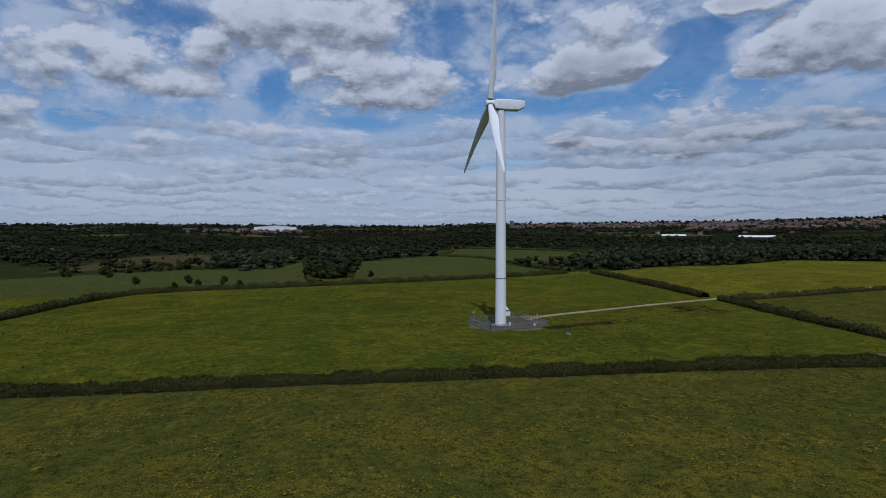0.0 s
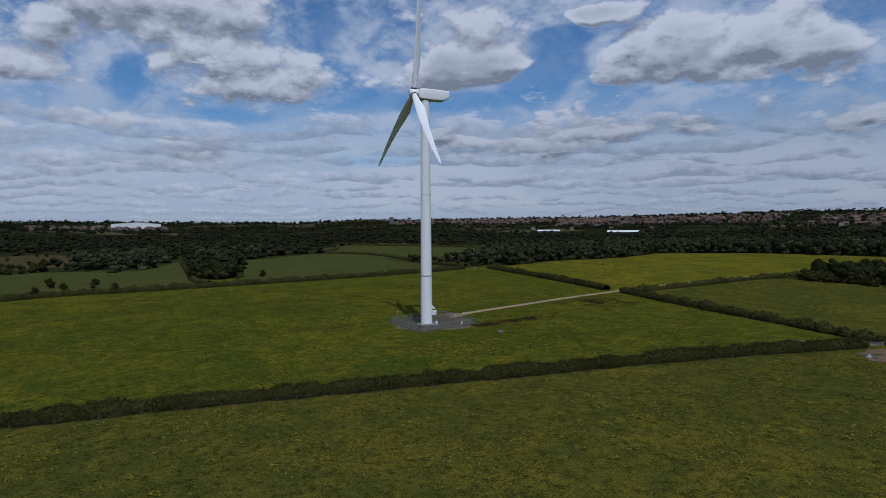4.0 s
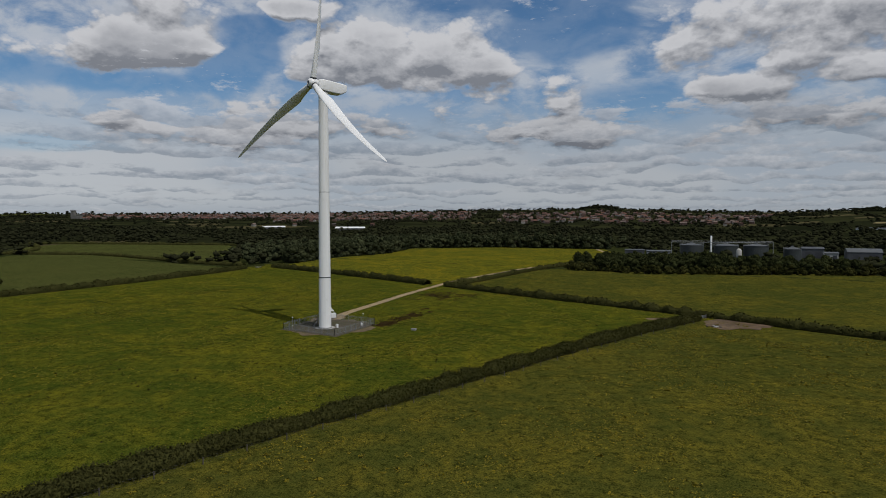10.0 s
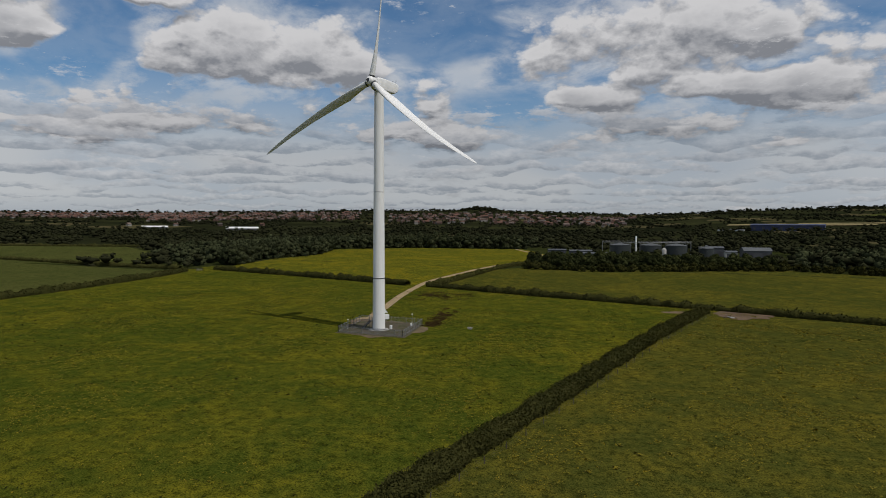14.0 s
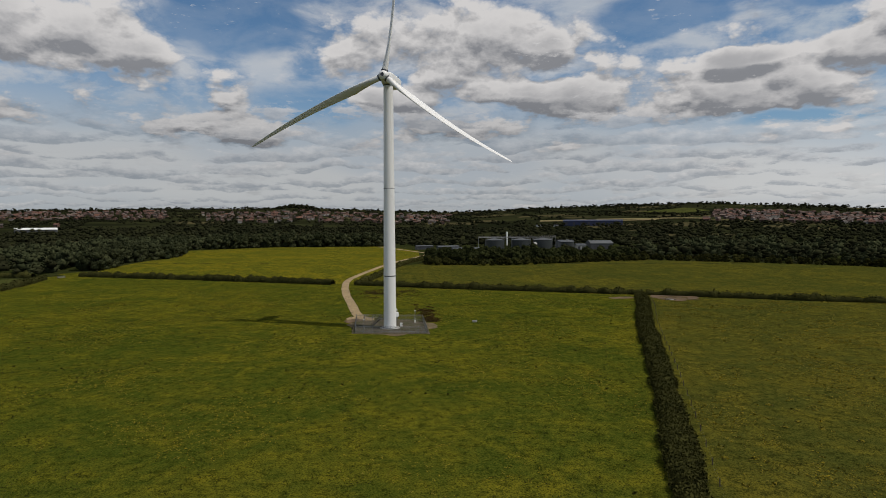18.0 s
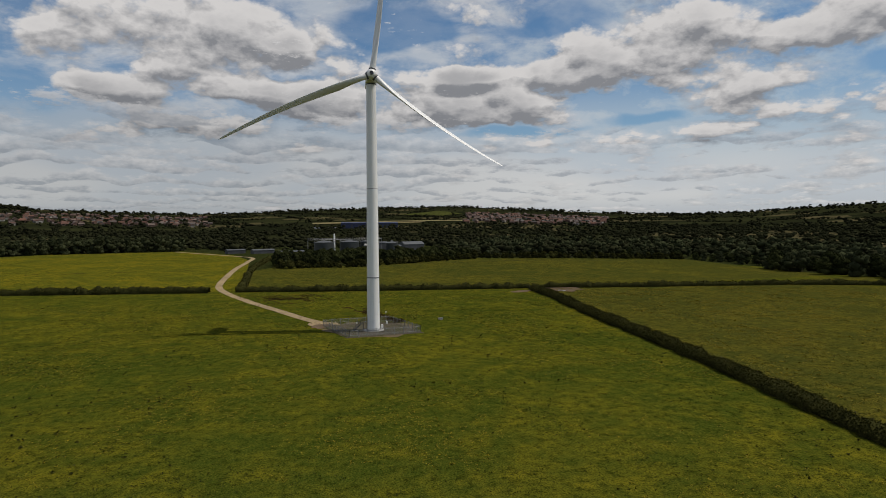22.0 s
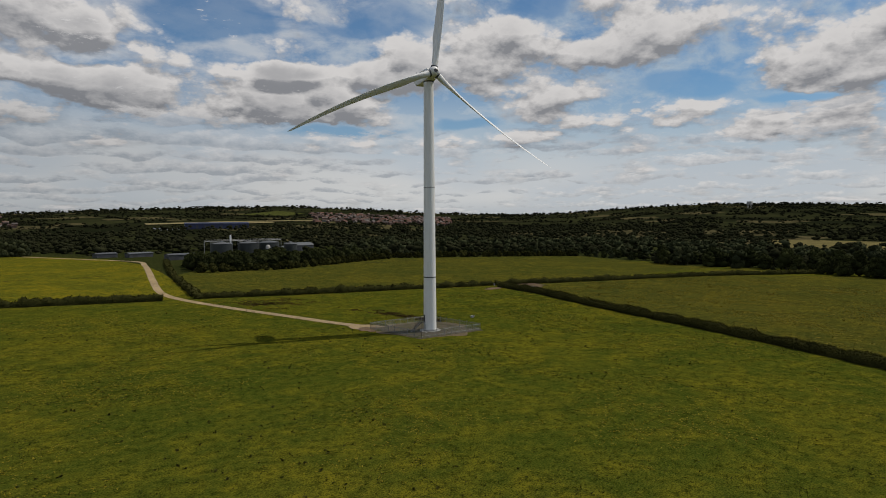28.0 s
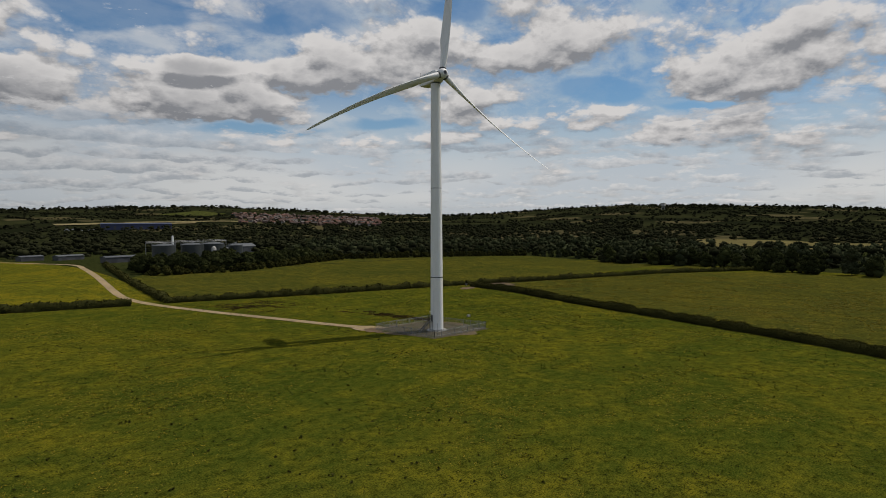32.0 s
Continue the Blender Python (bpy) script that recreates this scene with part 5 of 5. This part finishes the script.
def build_town():
    rng = np.random.default_rng(5)
    kinds = [house_kind("brick", "tile_red", "red brick house with an orange tiled roof"), house_kind("brick", "tile_brown", "red brick house with a brown tiled roof"),
             house_kind("render_pale", "tile_red", "pale rendered house with a red tiled roof"), house_kind("render_pale", "tile_brown", "pale rendered house with a brown roof")]
    rest_v, rest_f, at = [], [], 0
    for a0, a1, r0, r1, n in QUARTERS:
        turn = rng.uniform(0, 180)
        for k in range(n * 6):
            a, r = radians(rng.uniform(a0, a1)), rng.uniform(r0, r1)
            x, y = r * math.sin(a), r * math.cos(a)
            m = pose(x, y, float(land(x, y)), 0, 0, turn + rng.choice([0, 90]) + rng.normal(0, 12) - math.degrees(a))
            copy_thing(kinds[int(rng.choice(4, p=[0.4, 0.25, 0.2, 0.15]))], m) if k % 6 == 0 else None
            if k % 6:
                w, d, h = rng.uniform(9, 17), 8.0, rng.uniform(4.2, 5.4)
                V = np.array([(-w / 2, -d / 2, -2), (w / 2, -d / 2, -2), (w / 2, d / 2, -2), (-w / 2, d / 2, -2), (-w / 2, -d / 2, h), (w / 2, -d / 2, h), (w / 2, d / 2, h), (-w / 2, d / 2, h)])
                R = np.array([(-w / 2 - 0.3, -d / 2 - 0.4, h), (w / 2 + 0.3, -d / 2 - 0.4, h), (w / 2 + 0.3, d / 2 + 0.4, h), (-w / 2 - 0.3, d / 2 + 0.4, h), (-w / 2 - 0.3, 0, h + 3.4), (w / 2 + 0.3, 0, h + 3.4)])
                W = np.array([(m @ Vector(p))[:] for p in np.vstack([V, R])])
                rest_v.append(W)
                o = at
                rest_f += [(o, o + 1, o + 5, o + 4), (o + 1, o + 2, o + 6, o + 5), (o + 2, o + 3, o + 7, o + 6), (o + 3, o, o + 4, o + 7)]
                rest_f += [(o + 8, o + 9, o + 13, o + 12), (o + 10, o + 11, o + 12, o + 13), (o + 9, o + 10, o + 13), (o + 11, o + 8, o + 12)]
                at += 14
    me = mesh_of("terraced_houses", np.vstack(rest_v), rest_f, "brick")
    for mat in ("tile_red", "render_pale", "tile_brown"):
        me.materials.append(M[mat])
    houses = len(rest_f) // 8
    walls, roofs = rng.choice([0, 0, 0, 2], houses), rng.choice([1, 1, 3], houses)
    me.polygons.foreach_set("material_index", np.concatenate([np.repeat(walls[:, None], 4, 1), np.repeat(roofs[:, None], 4, 1)], 1).ravel().astype(np.int32))
    tagged(new("terraced_houses", me), "rows of red brick terraces with tiled roofs on the far slope", "houses", kind="stuff")
    for k, ob in enumerate(kinds):
        a, r = radians(-40 - 4 * k), 1420 + 20 * k
        ob.matrix_world = pose(r * math.sin(a), r * math.cos(a), float(land(r * math.sin(a), r * math.cos(a))), 0, 0, 30 * k)


build_town()


def patch(name, cx, cy, rx, ry, turn, mat, label, lift=0.09, seed=0, rough=0.3):
    """A worn place with an uneven outline."""
    bm = bmesh.new()
    vs = []
    for k in range(48):
        a = 2 * math.pi * k / 48
        q = 1 + rough * (noise.noise((math.cos(a) * 1.6 + seed, math.sin(a) * 1.6, seed)) + 0.6 * noise.noise((math.cos(a) * 5 + seed, math.sin(a) * 5, seed)))
        p = Matrix.Rotation(radians(turn), 2) @ Vector((rx * q * math.cos(a), ry * q * math.sin(a)))
        x, y = cx + p.x, cy + p.y
        vs.append(bm.verts.new((x, y, float(land(x, y)) + lift)))
    bm.faces.new(vs)
    bmesh.ops.triangulate(bm, faces=bm.faces)
    bmesh.ops.recalc_face_normals(bm, faces=bm.faces)
    if sum(f.normal.z for f in bm.faces) < 0:
        bmesh.ops.reverse_faces(bm, faces=bm.faces)
    return tagged(part(name, bm, mat, None), label, "ground patch", kind="structure")


patch("ground_bare", 112, 81, 9.5, 13, -12, "bare_earth", "trampled bare earth at the hedge corner", 0.22, 2, 0.55)
patch("ground_bare_gate", 90, 77, 7, 3, 25, "bare_earth", "worn earth inside the hedge corner", 0.07, 4)
patch("ground_rubble", -0.4, 2.4, 14.3, 14.6, 45, "rubble", "pale stony rim round the hardstanding", 0.04, 12, 0.3)
patch("ground_apron_earth", -14.5, 13.5, 4.2, 3.0, 60, "bare_earth", "reddish worn earth by the compound gate", 0.13, 21, 0.5)
patch("ground_apron", -13, 17, 4.6, 6.5, 20, "gravel", "wide gravel apron outside the compound gate", 0.12, 9)


def build_trough(x, y, turn):
    """An open drinking trough with a rolled rim."""
    ob = thing("water_trough", "pale plastic drinking trough standing in the meadow", "trough", at=pose(x, y, 0.06, 0, 0, turn))
    bm = bmesh.new()
    rings = []
    for z, w, d in ((0.0, 0.72, 0.30), (0.55, 0.85, 0.42), (0.60, 0.90, 0.46), (0.60, 0.78, 0.36), (0.12, 0.66, 0.26)):
        rings.append([bm.verts.new((sx * w, sy * d, z)) for sx, sy in ((-1, -0.6), (-0.8, -1), (0.8, -1), (1, -0.6), (1, 0.6), (0.8, 1), (-0.8, 1), (-1, 0.6))])
    for a, b in zip(rings, rings[1:]):
        for k in range(8):
            bm.faces.new((a[k], a[(k + 1) % 8], b[(k + 1) % 8], b[k]))
    bm.faces.new(rings[0][::-1])
    bm.faces.new(rings[-1])
    bmesh.ops.recalc_face_normals(bm, faces=bm.faces)
    part("basin", bm, "concrete", ob)
    part("water", box(bmesh.new(), (-0.62, -0.2, 0.13), (0.62, 0.2, 0.46)), "glass_dark", ob)


build_trough(27, 13, 15)


def build_rubble_heap(x, y):
    """A few broken slabs tipped on the bare earth."""
    ob = thing("rubble_heap", "small heap of pale and brown broken stone", "rubble", at=pose(x, y, float(land(x, y)) + 0.1))
    rng = np.random.default_rng(31)
    for k in range(16):
        V, F = lump((rng.normal(0, 1.3), rng.normal(0, 1.0), 0.15), (rng.uniform(0.3, 0.8), rng.uniform(0.25, 0.6), rng.uniform(0.15, 0.4)), rng, 0.2, True)
        mat = "concrete" if k % 3 == 0 else "timber"
        part("stone", mesh_of("stone", V, F, mat), mat, ob)


build_rubble_heap(108, 69)


# ---------------------------------------------------------------- tufts and weeds
def sprays(name, n, mat, label, seed, area, size, spread, cluster, cards=6, keep=None):
    """Many low plants in one mesh, gathered in drifts."""
    rng = np.random.default_rng(seed)
    pts = []
    while len(pts) < n:
        x, y = rng.uniform(area[0], area[1]), rng.uniform(area[2], area[3])
        if keep is not None and not keep(x, y):
            continue
        v = noise.noise((x * cluster, y * cluster, seed)) + 0.6 * noise.noise((x * cluster * 4, y * cluster * 4, seed))
        if v > rng.uniform(-0.1, 0.5):
            pts.append((x, y))
    P = np.array(pts)
    z = land(P[:, 0], P[:, 1])
    s = rng.uniform(0.5, 1.2, n) * size
    C = np.repeat(np.column_stack([P, z]), cards, 0)
    k = np.repeat(s, cards)
    C[:, :2] += rng.normal(0, 1, (len(C), 2)) * (k * spread)[:, None]
    C[:, 2] += rng.uniform(0.2, 1.0, len(C)) * k * 0.7 + 0.06
    me = leaf_cards(name, C, k * rng.uniform(0.35, 0.7, len(C)), rng, mat, flat=mat == "bloom")
    return tagged(new(name, me), label, "plants", kind="stuff")


def hedge_x(y):
    return np.interp(y, [p[1] for p in EAST_HEDGE], [p[0] for p in EAST_HEDGE])


clear = lambda x, y: math.hypot(x, y) > 19 and abs(x - hedge_x(y)) > 4
sprays("grass_tufts", 20000, "bloom", "yellow-green flowering tufts in the pasture", 3, (56, 235, -150, 85), 0.27, 0.7, 0.05, 5, lambda x, y: x > hedge_x(y) + 4)
sprays("meadow_tufts", 22000, "bloom", "yellow buttercup tufts in the meadow", 4, (-175, 95, -175, 120), 0.20, 0.8, 0.03, 5, lambda x, y: clear(x, y) and x < hedge_x(y) - 4)
sprays("coarse_grass", 32000, "weed", "coarse dark green grass tussocks", 8, (-150, 210, -185, 60), 0.16, 0.9, 0.06, 4, lambda x, y: clear(x, y))
sprays("meadow_weeds", 800, "weed", "dark thistles and docks dotted over the meadow", 5, (-170, 95, -170, 120), 0.31, 0.4, 0.02, 9, lambda x, y: clear(x, y) and x < hedge_x(y) - 4)
sprays("ragwort_clumps", 700, "bloom", "yellow flowering weed clumps standing in the east pasture", 9, (56, 235, -150, 85), 0.42, 0.8, 0.04, 14, lambda x, y: x > hedge_x(y) + 6)
soft = np.random.default_rng(17)
sprays("dock_strip", 2600, "dock", "brown dock stems on turned soil", 6, (-2, 22, 12, 58), 0.24, 0.5, 0.12, 5, lambda x, y: abs(x - 12.5 + (y - 12) * 0.19) < abs(soft.normal(0, 2.2)))
sprays("dock_patch", 2200, "dock", "brown dock stems beside the track", 7, (-40, 6, 66, 118), 0.22, 0.6, 0.1, 5, lambda x, y: math.hypot((x + 18) / 14, (y - 94) / 15) < abs(soft.normal(0, 0.7)))


def build_wire_fence():
    f = thing("wire_fence", "weathered post and wire fence beside the hedge", "fence")
    wires = bmesh.new()
    prev = None
    for k in range(32):
        y = -140 + 6.8 * k
        x = float(hedge_x(y)) + 4.2
        z = float(land(x, y))
        part("post", box(bmesh.new(), (x - 0.06, y - 0.06, z - 0.1), (x + 0.06, y + 0.06, z + 1.25)), "timber", f)
        for h in (0.4, 0.8, 1.15):
            if prev:
                rod(wires, (prev[0], prev[1], prev[2] + h), (x, y, z + h), 0.004, 3)
        prev = (x, y, z)
    part("wires", wires, "dark_steel", f)


build_wire_fence()


def build_field_gate(x, y, turn, label):
    g = thing("field_gate", label, "gate", "field gates", at=pose(x, y, float(land(x, y)), 0, 0, turn))
    for s in (-2, 2):
        part("gate_post", box(bmesh.new(), (s - 0.12, -0.12, 0), (s + 0.12, 0.12, 1.5), 0.02), "timber", g)
    for k in range(5):
        bm = bmesh.new()
        rod(bm, (-1.9, 0, 0.25 + 0.24 * k), (1.9, 0, 0.25 + 0.24 * k), 0.05, 6)
        part("rail", bm, "galvanised", g)
    bm = bmesh.new()
    rod(bm, (-1.9, 0.03, 0.25), (1.9, 0.03, 1.2), 0.045, 6)
    part("brace", bm, "galvanised", g)


build_field_gate(-226, 157, 40, "pale metal five-bar gate at the meadow corner")
build_field_gate(100, 88, 60, "grey metal five-bar gate at the hedge corner")


def build_church():
    ob = thing("church", "dark stone church with a square tower on the skyline", "church", at=pose(-2105, 904, float(land(-2105, 904)), 0, 0, 20))
    part("tower", box(bmesh.new(), (-6, -6, -2), (6, 6, 27)), "stone", ob)
    part("parapet", box(bmesh.new(), (-6.5, -6.5, 26), (6.5, 6.5, 28.5)), "stone", ob)
    part("nave", box(bmesh.new(), (6, -6, -2), (34, 6, 11)), "stone", ob)
    w = thing("water_tower", "square concrete water tower on the hilltop", "tower", at=pose(2195, 1089, float(land(2195, 1089)), 0, 0, 10))
    for sx in (-5, 5):
        for sy in (-5, 5):
            part("leg", box(bmesh.new(), (sx - 1, sy - 1, -2), (sx + 1, sy + 1, 14)), "concrete", w)
    part("tank", box(bmesh.new(), (-8, -8, 14), (8, 8, 26), 0.3), "concrete", w)


build_church()

for name, a0, a1, r0, r1 in (("field_crop_low", 6.4, 11.0, 1480, 1570), ("field_crop_mid", 11.6, 18.0, 1450, 1515), ("field_crop_high", 12.0, 22.4, 1540, 1600)):
    field(name, polar((a0, r0), (a1, r0 + 15), (a1, r1), (a0, r1 - 10)), "ripe_crop", "pale ripe crop strip on the far slope", 2.0, 40)
field("field_hill_green", [(544, 2011), (640, 1800), (792, 2000), (792, 2288)], "pasture", "bright green hillside field", 2.0, 60)
field("field_hill_west", polar((-71.6, 2720), (-68.4, 2720), (-68.4, 2960), (-71.6, 2960)), "pasture", "green field on a far hilltop", 2.0, 60)
